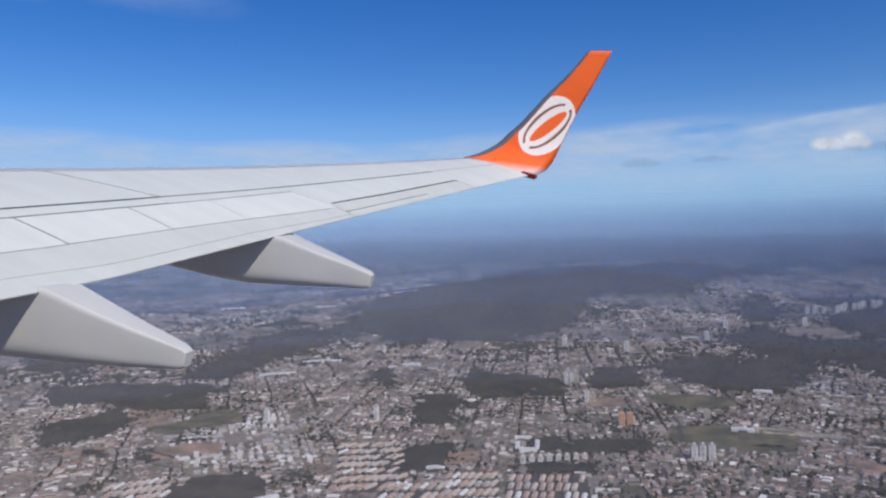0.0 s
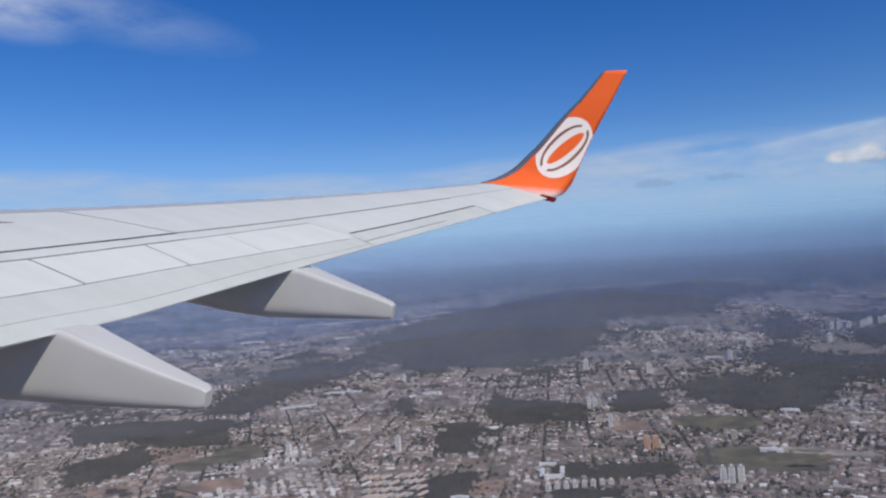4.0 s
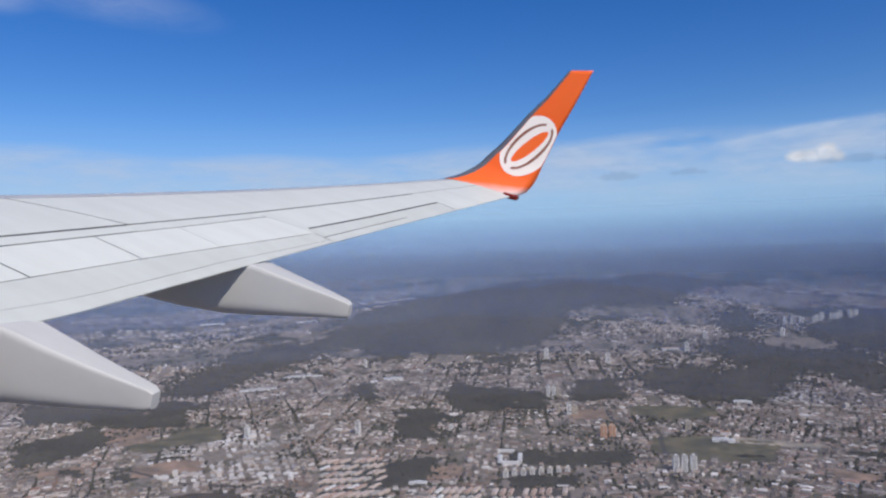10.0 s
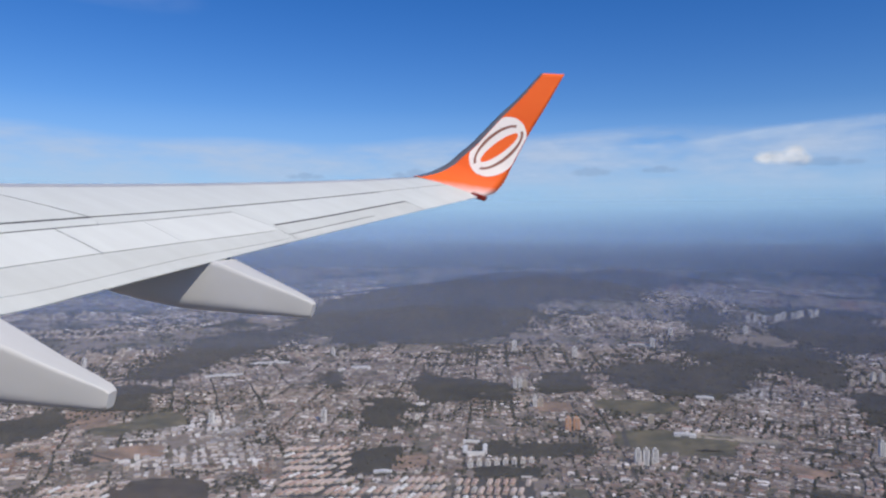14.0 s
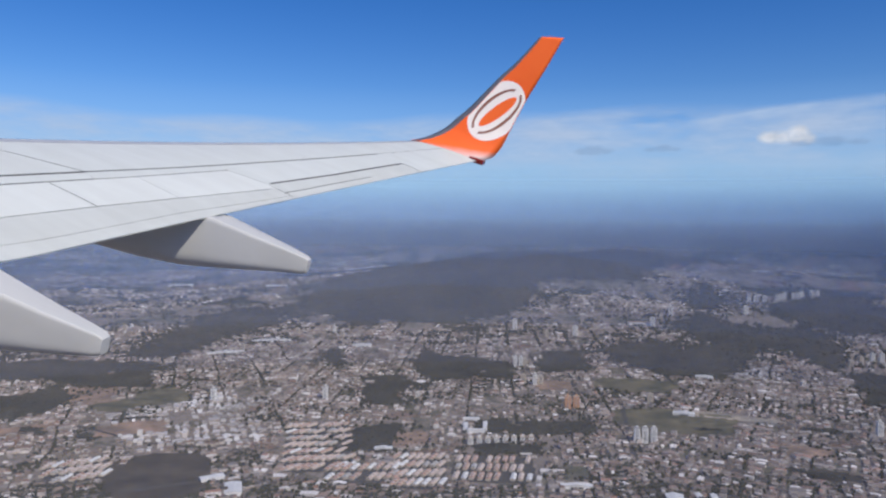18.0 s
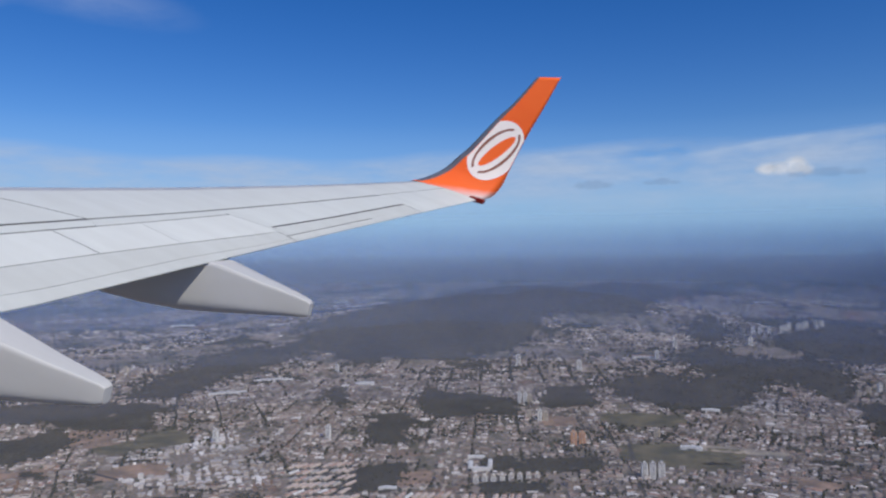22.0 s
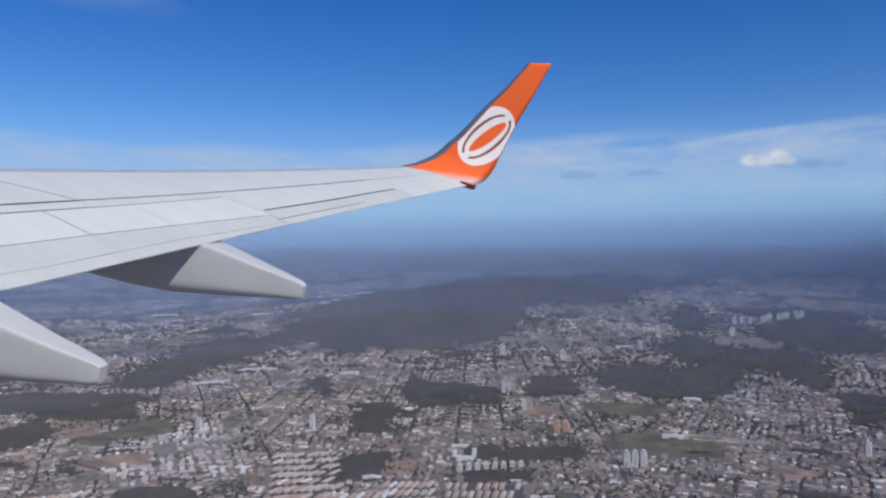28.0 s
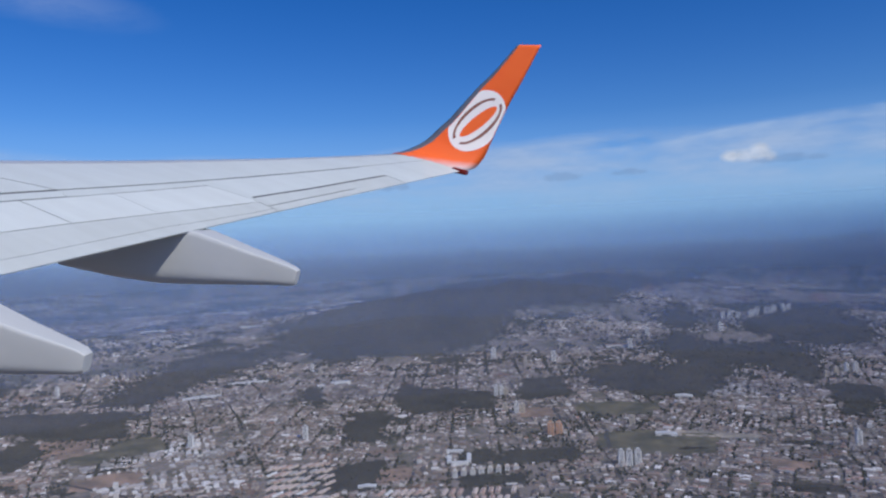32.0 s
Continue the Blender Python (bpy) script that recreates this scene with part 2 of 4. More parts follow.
# ---- helpers of the scene ----
def mesh_of(name, verts, faces, mats, index=None, smooth=False):
    me = bpy.data.meshes.new(name)
    me.from_pydata([tuple(v) for v in verts], [], [tuple(q) for q in faces])
    for m in mats if isinstance(mats, (list, tuple)) else [mats]:
        me.materials.append(m)
    if index is not None:
        me.polygons.foreach_set("material_index", np.asarray(index, dtype=np.int32))
    if smooth:
        me.polygons.foreach_set("use_smooth", np.ones(len(me.polygons), dtype=bool))
    me.update()
    return me


def part_mesh(name, me, parent, label=""):
    ob = new(name, me)
    ob.parent = parent
    return tagged(ob, label) if label else ob


def part(name, bm, material, parent, label="", smooth=False):
    """One bmesh as one mesh object under a thing or a part."""
    me = bpy.data.meshes.new(name)
    bmesh.ops.recalc_face_normals(bm, faces=bm.faces)
    for q in bm.faces:
        q.smooth = smooth
    bm.to_mesh(me)
    bm.free()
    me.materials.append(material)
    return part_mesh(name, me, parent, label)


def box(x0, x1, y0, y1, z0, z1, bevel=0.0, bm=None):
    bm = bm or bmesh.new()
    made = bmesh.ops.create_cube(bm, size=1.0, matrix=Matrix.LocRotScale(((x0 + x1) / 2, (y0 + y1) / 2, (z0 + z1) / 2), None, (x1 - x0, y1 - y0, z1 - z0)))
    if bevel:
        bmesh.ops.bevel(bm, geom=list({e for v in made["verts"] for e in v.link_edges}), offset=bevel, segments=1, affect="EDGES")
    return bm


def stretch(R):
    """Share of its true distance at which far land stands, along the same ray from the eye."""
    if R <= 3000.0:
        return 1.0
    return (3000.0 + 1850.0 * (1.0 - math.exp(-(R - 3000.0) / 1850.0))) / R


def land(X, Y):
    """Height of the land: gentle swells, a long wooded ridge, far hills."""
    R = math.hypot(X, Y)
    z = 7.0 * noise.noise((X / 420.0, Y / 420.0, 0.0)) * min(1.0, R / 1500.0)
    for cx, cy, rx, ry, h in ((130, 5500, 1250, 1060, 62), (900, 5900, 900, 800, 45), (1250, 6300, 1460, 1200, 165), (2550, 7100, 1460, 1060, 180), (-400, 6900, 1200, 800, 50)):
        q = ((X - cx) / rx) ** 2 + ((Y - cy) / ry) ** 2
        z += h * math.exp(-q * 1.1) * (1.0 + 0.25 * noise.noise((X / 500.0, Y / 500.0, 3.0)))
    for cx, cy, rx, ry, h in ((5600, 10300, 2600, 1500, 330), (8200, 9300, 1800, 1300, 380), (2600, 13500, 2600, 1400, 210), (-3600, 12500, 2400, 1500, 170)):
        q = ((X - cx) / rx) ** 2 + ((Y - cy) / ry) ** 2
        if q < 5.0:
            z += h * math.exp(-q) * (1.0 + 0.35 * noise.noise((X / 900.0, Y / 900.0, 13.0)))
    if R > 8000.0:
        far = min(1.0, (R - 8000.0) / 8000.0)
        z += far * (260.0 + 190.0 * noise.noise((X / 6500.0, Y / 6500.0, 7.0)) + 45.0 * noise.noise((X / 1300.0, Y / 1300.0, 9.0)))
    return z


def place(X, Y, Z=0.0):
    s = stretch(math.hypot(X, Y))
    return Vector((X * s, Y * s, EYE + (Z - EYE) * s)), s


# woods: centre, half sizes, turn in degrees, height of the canopy
WOODS = [
    (-60, 1838, 58, 60, 2, 9), (1680, 2437, 90, 200, -35, 13), (-1892, 3634, 170, 500, 28, 13), (930, 1560, 66, 20, -30, 10), (560, 1500, 54, 18, 12, 10), (1150, 1900, 70, 26, -25, 10),
]
# larger woods: height of the canopy, label, corners of the outline
GROVES = [
    (13, "long dark wood along the valley", [(-1081, 2938), (-1082, 3547), (-1034, 4094), (-897, 4491), (-627, 4350), (-603, 3823), (-800, 3453), (-868, 2944)]),
    (11, "dark wood and scrub at the edge of the suburb", [(-1521, 2806), (-1287, 2892), (-799, 2808), (-872, 2669), (-803, 2438), (-965, 2446), (-1205, 2558), (-1360, 2506)]),
    (11, "dark copse beside bare fields", [(-1240, 2241), (-1124, 2466), (-984, 2300), (-989, 2118), (-1111, 2006)]),
    (12, "dark square wood among houses", [(-106, 2386), (-83, 2597), (25, 2605), (61, 2464), (7, 2300), (4, 2191), (-94, 2205)]),
    (12, "dark wood between built-up blocks", [(55, 2844), (120, 3120), (193, 2979), (462, 2849), (408, 2521), (275, 2566), (103, 2511)]),
    (10, "small wood on a slope among houses", [(-301, 3002), (-251, 3185), (-183, 2778), (-243, 2744)]),
    (12, "dark wood beside the avenue", [(591, 3014), (802, 3088), (723, 2697), (526, 2663)]),
    (14, "large dark wood on a slope", [(860, 3134), (1017, 3229), (1211, 3364), (1256, 3096), (1683, 3499), (1546, 3064), (1309, 2706), (1137, 2498), (974, 2579), (870, 2862)]),
    (13, "broken dark wood over the slope", [(1592, 3987), (1824, 4236), (1740, 3627), (2042, 3641), (2125, 3480), (1915, 3018), (1625, 2568), (1645, 2728), (1709, 3076), (1591, 3161), (1395, 3299)]),
    (15, "dark wooded hill beyond the towers", [(2447, 4633), (3325, 5650), (3391, 5338), (3092, 4338), (2535, 3553), (2233, 3539), (2222, 3806)]),
    (12, "narrow dark wood on the far slope", [(1980, 4978), (2358, 5521), (2257, 4919), (2036, 4520), (1850, 4445)]),
    (10, "strip of dark trees behind the low blocks", [(253, 1995), (397, 2004), (539, 1980), (517, 1875), (369, 1862), (246, 1890)]),
    (10, "dark row of trees in front of the low blocks", [(180, 1792), (345, 1790), (332, 1709), (172, 1730)]),
    (12, "dark wood at the edge of the flats", [(1558, 2319), (1684, 2371), (1471, 2068), (1449, 2165)]),
    (6, "dark scrub above the terraces", [(-121, 1953), (11, 1992), (-8, 1746), (-131, 1746)]),
]
copse = random.Random(21)
for _ in range(26):
    a, R = radians(copse.uniform(-30, 33)), copse.uniform(1450, 3500)
    WOODS.append((R * math.sin(a), R * math.cos(a), copse.uniform(26, 70), copse.uniform(9, 24), copse.choice((-8, 82, 20, -30)) + copse.uniform(-8, 8), 9))
FIELDS = [  # centre, half sizes, turn, material, label
    (-507, 1595, 110, 160, 18, M_DARKFIELD, "dark brown ploughed field beside the suburb"),
    (-970, 2344, 90, 130, 22, M_SOIL, "bare reddish soil of a building site"),
    (775, 1993, 165, 120, -21, M_GRASS, "dry green playing field between housing blocks"),
    (815, 2431, 140, 110, -19, M_GRASS, "dull grass slope below the wood"),
    (525, 2442, 64, 70, -12, M_SOIL, "orange soil around a building site"),
    (968, 2030, 140, 34, -26, M_PALESOIL, "pale levelled yard beside the playing field"),
    (1005, 1711, 54, 42, -30, M_SOIL, "pinkish vacant lot between houses"),
    (-824, 2207, 70, 80, 20, M_GRASS, "tan grass plot at the edge of the suburb"),
    (-366, 4344, 60, 230, 5, M_PALESOIL, "pale clearing in the dark wood"),
    (-955, 1959, 70, 44, 26, M_SOIL, "bare reddish field at the edge of town"),
    (20, 1860, 60, 60, -2, M_SOIL, "bare soil yard above the terraced houses"),
    (-983, 2612, 105, 70, 24, M_SOIL, "pinkish levelled soil beside a dark wood"),
    (-692, 1955, 85, 60, 18, M_SOIL, "reddish bare field beside a copse"),
    (-719, 2300, 75, 120, 22, M_GRASS, "dull olive grass slope between woods"),
    (-1190, 2700, 120, 45, 20, M_PALESOIL, "pale stripped ground beyond the wood"),
    (965, 1545, 56, 34, -32, M_DARKFIELD, "dark yard between halls"),
]
CLUSTERS = [(-192, 1811, 79, 204, 6), (-71, 1602, 83, 60, 3), (50, 1620, 60, 115, -2), (218, 1617, 88, 88, -8), (-700, 1640, 66, 80, 23)]


def inside(X, Y, cx, cy, rx, ry, turn, wobble=0.25):
    a = radians(turn)
    dx, dy = X - cx, Y - cy
    u, v = (dx * math.cos(a) + dy * math.sin(a)) / rx, (-dx * math.sin(a) + dy * math.cos(a)) / ry
    big = noise.noise((X / (0.6 * rx) + cx, Y / (0.6 * ry) + cy, 1.0)) + 0.6 * noise.noise((X / (0.22 * rx) + cx, Y / (0.22 * ry) + cy, 2.0))
    return math.sqrt(u * u + v * v) * (1.0 + 1.5 * wobble * big)


BOXES = [(min(p[0] for p in g[2]) - 80, max(p[0] for p in g[2]) + 80, min(p[1] for p in g[2]) - 80, max(p[1] for p in g[2]) + 80) for g in GROVES]


def in_grove(X, Y, i, ragged=1.0):
    """Under 1 inside the grove's outline, which wanders in and out of its corners."""
    x0, x1, y0, y1 = BOXES[i]
    if not (x0 < X < x1 and y0 < Y < y1):
        return 9.0
    far = math.hypot(X, Y) / 2000.0
    wander = ragged * far * (26.0 * noise.noise((X / 90.0, Y / 120.0, 8.0)) + 20.0 * noise.noise((X / 34.0, Y / 40.0, 9.0)))
    pts, best, odd = GROVES[i][2], 1e9, False
    for (ax, ay), (bx, by) in zip(pts, pts[1:] + pts[:1]):
        if (ay > Y) != (by > Y) and X < ax + (Y - ay) / (by - ay) * (bx - ax):
            odd = not odd
        t = max(0.0, min(1.0, ((X - ax) * (bx - ax) + (Y - ay) * (by - ay)) / ((bx - ax) ** 2 + (by - ay) ** 2)))
        best = min(best, math.hypot(ax + t * (bx - ax) - X, ay + t * (by - ay) - Y))
    return 1.0 + ((-best if odd else best) + wander) / (90.0 * far)


def on_ridge(X, Y):
    """1 well inside the wooded ridge, under 0 outside."""
    q = 0.0
    for cx, cy, rx, ry, turn in ((110, 5060, 860, 1230, -8), (1200, 6260, 1260, 1010, 25), (2530, 7060, 1200, 690, 25), (1600, 8500, 2100, 1200, 10), (880, 5650, 620, 560, 12)):
        q = max(q, 1.25 - inside(X, Y, cx, cy, rx, ry, turn, 0.3))
    return q


def free(X, Y):
    """May a house stand here?"""
    if any(inside(X, Y, *w[:5]) < 1.08 for w in WOODS) or any(inside(X, Y, *w[:5], wobble=0.1) < 1.05 for w in FIELDS):
        return False
    if any(inside(X, Y, *w, wobble=0.0) < 1.25 for w in CLUSTERS) or any(in_grove(X, Y, i) < 1.06 for i in range(len(GROVES))):
        return False
    return on_ridge(X, Y) < 0.25


# ---- ground ----
def build_ground():
    az = [math.radians(a) for a in np.r_[np.arange(-48, 48, 0.36), np.arange(48, 312, 6)]]
    rings = [0.0] + [250.0 * (70000.0 / 250.0) ** (i / 240.0) for i in range(241)]
    verts, cover = [(0, 0, land(0, 0))], [0.0]
    for R in rings[1:]:
        for a in az:
            X, Y = R * math.sin(a), R * math.cos(a)
            p, _ = place(X, Y, land(X, Y))
            verts.append(p)
            c = on_ridge(X, Y)
            if R > 4800:
                c = max(c, 0.40 + 0.8 * noise.noise((X / 900.0, Y / 700.0, 4.0)))
            cover.append(c)
    n = len(az)
    faces = [(0, 1 + j, 1 + (j + 1) % n) for j in range(n)]
    for i in range(len(rings) - 2):
        a, b = 1 + i * n, 1 + (i + 1) * n
        faces += [(a + j, b + j, b + (j + 1) % n, a + (j + 1) % n) for j in range(n)]
    me = mesh_of("ground", verts, [q[::-1] for q in faces], M_GROUND, smooth=True)
    at = me.attributes.new("cover", "FLOAT", "POINT")
    at.data.foreach_set("value", np.array(cover, dtype=np.float32))
    return tagged(new("ground", me), "brown and grey plain with streets, scrub and wooded hills", "ground", kind="structure")


build_ground()


def canopy(cx, cy, rx, ry, height, cell, edge, label, material=M_CANOPY):
    """A wood as one lumpy sheet of crowns with a ragged edge; edge(X, Y) is under 1 inside."""
    rng = random.Random(int(cx * 7 + cy))
    index, verts, faces = {}, [], []
    for i in range(int(2 * rx / cell) + 1):
        for j in range(int(2 * ry / cell) + 1):
            X, Y = cx - rx + i * cell, cy - ry + j * cell
            d = edge(X, Y)
            if d < 1.06:
                X += rng.uniform(-0.35, 0.35) * cell
                Y += rng.uniform(-0.35, 0.35) * cell
                glade = noise.noise((X / 70.0, Y / 95.0, 15.0)) > 0.52
                lift = -2.0 if d > 1.0 or glade else height * rng.uniform(0.3, 1.0) * (0.7 + 0.5 * noise.noise((X / 60, Y / 60, 2)))
                index[i, j] = len(verts)
                verts.append(place(X, Y, land(X, Y) + lift)[0])
    for (i, j), a in index.items():
        q = [index.get(p) for p in ((i, j), (i + 1, j), (i + 1, j + 1), (i, j + 1))]
        if None not in q:
            faces += [(q[0], q[1], q[2]), (q[0], q[2], q[3])]
    return tagged(new("woodland", mesh_of("woodland", verts, faces, material)), label, "woodland", kind="stuff")


for w in WOODS:
    canopy(w[0], w[1], 1.3 * max(w[2:4]), 1.3 * max(w[2:4]), w[5], 7.5 if w[1] < 2400 else 14.0, (lambda w: lambda X, Y: inside(X, Y, *w[:5], wobble=0.35))(w), "small dark green copse between houses")
for i, (height, label, pts) in enumerate(GROVES):
    x0, x1, y0, y1 = BOXES[i]
    canopy((x0 + x1) / 2, (y0 + y1) / 2, (x1 - x0) / 2, (y1 - y0) / 2, height, 7.5 if y0 < 2400 else 14.0, (lambda i: lambda X, Y: in_grove(X, Y, i))(i), label)
for cx, cy, rx, ry, turn in ((110, 5060, 790, 1140, -8), (1200, 6260, 1130, 900, 25), (2530, 7060, 1060, 620, 25), (880, 5650, 570, 510, 12)):
    canopy(cx, cy, 1500, 1500, 20, 26.0, (lambda *e: lambda X, Y: inside(X, Y, *e, wobble=0.35))(cx, cy, rx, ry, turn), "dark wooded ridge beyond the town", M_RIDGE)


def field(cx, cy, rx, ry, turn, material, label):
    verts, faces, a = [], [], radians(turn)
    n = 14
    for i in range(n + 1):
        for j in range(n + 1):
            u, v = 2 * i / n - 1, 2 * j / n - 1
            u += 0.16 * noise.noise((cx + i * 0.31, cy + j * 0.31, 0)) + 0.06 * noise.noise((cx + i * 0.7, cy + j * 0.7, 0))
            v += 0.16 * noise.noise((cx + i * 0.31, cy + j * 0.31, 5))
            X = cx + u * rx * math.cos(a) - v * ry * math.sin(a)
            Y = cy + u * rx * math.sin(a) + v * ry * math.cos(a)
            verts.append(place(X, Y, land(X, Y) + 1.2)[0])
    for i in range(n):
        for j in range(n):
            q = i * (n + 1) + j
            faces.append((q, q + n + 1, q + n + 2, q + 1))
    return tagged(new("field", mesh_of("field", verts, faces, material)), label, "field", kind="structure")


for f in FIELDS:
    field(*f)
for cx, cy, rx, ry, turn in CLUSTERS:
    field(cx, cy, 1.02 * rx, 1.02 * ry, turn, M_ASPHALT, "dark asphalt lanes between the terraces")


def road(points, width, label):
    verts, faces = [], []
    for (x0, y0), (x1, y1) in zip(points, points[1:]):
        L = math.hypot(x1 - x0, y1 - y0)
        nx, ny = (y1 - y0) / L * width / 2, -(x1 - x0) / L * width / 2
        steps = max(2, int(L / 40))
        for i in range(steps + 1):
            X, Y = x0 + (x1 - x0) * i / steps, y0 + (y1 - y0) * i / steps
            for s in (-1, 1):
                verts.append(place(X + s * nx, Y + s * ny, land(X, Y) + 1.8)[0])
    faces = [(2 * i, 2 * i + 1, 2 * i + 3, 2 * i + 2) for i in range(len(verts) // 2 - 1)]
    return tagged(new("road", mesh_of("road", verts, faces, M_ASPHALT)), label, "road", kind="structure")


road([(440, 1250), (461, 1410), (502, 1695), (581, 2315), (640, 2700)], 18, "wide grey asphalt avenue running away through town")
road([(470, 1300), (498, 1408), (576, 1733), (696, 2234)], 13, "grey asphalt street crossing the dense suburb")
road([(-130, 1320), (-128, 1443), (-130, 1688), (-105, 2049)], 12, "narrow asphalt street beside the terraces")
road([(-700, 1440), (-564, 1488), (-417, 1556), (-168, 1556), (116, 1490), (400, 1440)], 12, "grey asphalt road along the terraced houses")
road([(1000, 1250), (1180, 1800), (1500, 2700)], 13, "straight asphalt street among low houses")
road([(-900, 2020), (-620, 1830), (-330, 1760)], 10, "curving asphalt street past the dark field")


# ---- town: low houses ----
def in_view(X, Y):
    return Y > 0 and abs(math.degrees(math.atan2(X, Y)) - 2.0) < 41


def bend(x, y, most):
    """Streets are not quite straight."""
    return x + most * noise.noise((x / 170.0, y / 170.0, 61.0)), y + most * noise.noise((x / 170.0, y / 170.0, 67.0))


def lots():
    """Lots along the streets of three street grids that meet."""
    rng = random.Random(11)
    out = []
    for turn, lo, hi in ((-7.5, -9.0, 20.0), (16.0, -60.0, -9.0), (-30.0, 20.0, 60.0)):
        a = radians(turn)
        ux, uy = -math.sin(a), math.cos(a)       # along the street
        vx, vy = math.cos(a), math.sin(a)
        for bi in range(-10, 80):
            for bj in range(-130, 130):
                bu, bv = 800 + bi * 112.0 + 30 * (bj % 3), bj * 46.0
                X, Y = ux * bu + vx * bv, uy * bu + vy * bv
                R = math.hypot(X, Y)
                if not (1130 < R < 9600) or not in_view(X, Y):
                    continue
                side = math.degrees(math.atan2(X, Y)) + 6 * noise.noise((X / 300, Y / 300, 5))
                if not lo <= side < hi:
                    continue
                dens = 0.5 + 0.5 * noise.noise((X / 650.0, Y / 650.0, 11.0))
                if R > 4000 and noise.noise((X / 900.0, Y / 700.0, 21.0)) < -0.02 + 0.25 * min(1, (R - 4000) / 4700):
                    continue
                if noise.noise((bi * 3.7 + turn, bj * 2.9, 17.0)) > 0.42:
                    continue
                keep = (0.93 if R < 3400 else 0.62 if R < 5600 else 0.34) * (0.6 if R > 3300 and X < -300 else 1.0)
                if R < 4000 and (bj * 7 + int(turn)) % 3 == 0 and noise.noise((X / 330.0, Y / 330.0, 51.0)) > -0.1:
                    for li in range(13):
                        x, y = bend(X + ux * (li - 6) * 8.6 + vx * 22.5, Y + uy * (li - 6) * 8.6 + vy * 22.5, 5.0 if turn == -7.5 else 17.0)
                        if rng.random() < 0.62 and free(x, y):
                            AVENUE.append((x, y, R))
                for col in (-1, 1):
                    for li in range(9):
                        if rng.random() > keep * min(1.0, 0.25 + 1.25 * dens):
                            continue
                        du, dv = (li - 4) * 11.6 + rng.uniform(-4.5, 4.5), col * (9.5 + rng.uniform(-4.0, 4.0))
                        x, y = bend(X + ux * du + vx * dv, Y + uy * du + vy * dv, 5.0 if turn == -7.5 else 17.0)
                        if not free(x, y):
                            continue
                        big = rng.random()
                        grow = 1.0 if R < 3400 else 1.25 if R < 5600 else 2.1
                        if big < 0.028:
                            out.append((x, y, turn, rng.uniform(16, 38), rng.uniform(14, 24), rng.uniform(5, 9), 0.6))
                        elif big < 0.065:
                            out.append((x, y, turn, rng.uniform(11, 14) * grow, rng.uniform(12, 16) * grow, rng.uniform(7, 13), 0.25))
                        else:
                            out.append((x, y, turn + rng.choice((0, 0, 90)) + rng.uniform(-9, 9), rng.uniform(*((7.0, 12.5) if rng.random() < 0.56 else (12.0, 29.0))) * grow, rng.uniform(6.5, 13.5) * grow,
                                        rng.uniform(3.0, 6.2), rng.uniform(1.0, 2.2) if rng.random() < 0.72 else 0.25))
    return out


AVENUE = []
LOTS = lots()
LOTS.sort(key=lambda q: math.hypot(q[0], q[1] - 60))
NEAR, REST = LOTS[:260], LOTS[260:]


def town_mesh(name, items, roofs):
    """Low houses with pitched or nearly flat roofs, joined into one mesh."""
    verts, faces, idx = [], [], []
    for x, y, turn, w, d, h, rise in items:
        a = radians(turn)
        ca, sa = math.cos(a), math.sin(a)
        (px, py, pz), s = place(x, y, land(x, y))
        base = len(verts)
        hw, hd = w / 2 * s, d / 2 * s
        for z in (-2.0, h):
            for u, v in ((-hw, -hd), (hw, -hd), (hw, hd), (-hw, hd)):
                verts.append((px + u * ca - v * sa, py + u * sa + v * ca, pz + z * s))
        for v in (-hd, hd):
            verts.append((px - v * sa, py + v * ca, pz + (h + rise) * s))
        b = base
        faces += [(b, b + 1, b + 5, b + 8, b + 4), (b + 1, b + 2, b + 6, b + 5), (b + 2, b + 3, b + 7, b + 9, b + 6), (b + 3, b, b + 4, b + 7),
                  (b + 4, b + 8, b + 9, b + 7), (b + 8, b + 5, b + 6, b + 9)]
        idx += [0, 0, 0, 0, 1, 1]
    return mesh_of(name, verts, faces, [M_WALLS, roofs], idx)


def far_blocks():
    """Settlements scattered over the far plain, as blocks of roofs."""
    rng, out = random.Random(29), []
    for _ in range(60000):
        a, R = radians(rng.uniform(-38, 42)), 7200.0 * (19000.0 / 7200.0) ** rng.random()
        X, Y = R * math.sin(a), R * math.cos(a)
        if noise.noise((X / 1500.0, Y / 1900.0, 71.0)) + 0.6 * noise.noise((X / 420.0, Y / 560.0, 73.0)) > 0.18 + 0.25 * rng.random() and on_ridge(X, Y) < 0.2:
            out.append((X, Y, rng.uniform(-40, 40), rng.uniform(14, 46), rng.uniform(14, 34), rng.uniform(5, 14), 0.6))
        if len(out) > 9000:
            break
    return out


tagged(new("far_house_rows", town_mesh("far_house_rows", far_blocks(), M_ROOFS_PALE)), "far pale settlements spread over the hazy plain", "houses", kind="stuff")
PALE = [q for q in REST if min(inside(q[0], q[1], -570, 2084, 220, 290, 15), inside(q[0], q[1], 1300, 2640, 120, 160, -20)) < 1.0]
picked = set(PALE)
REST = [q for q in REST if q not in picked]
third = len(REST) // 3
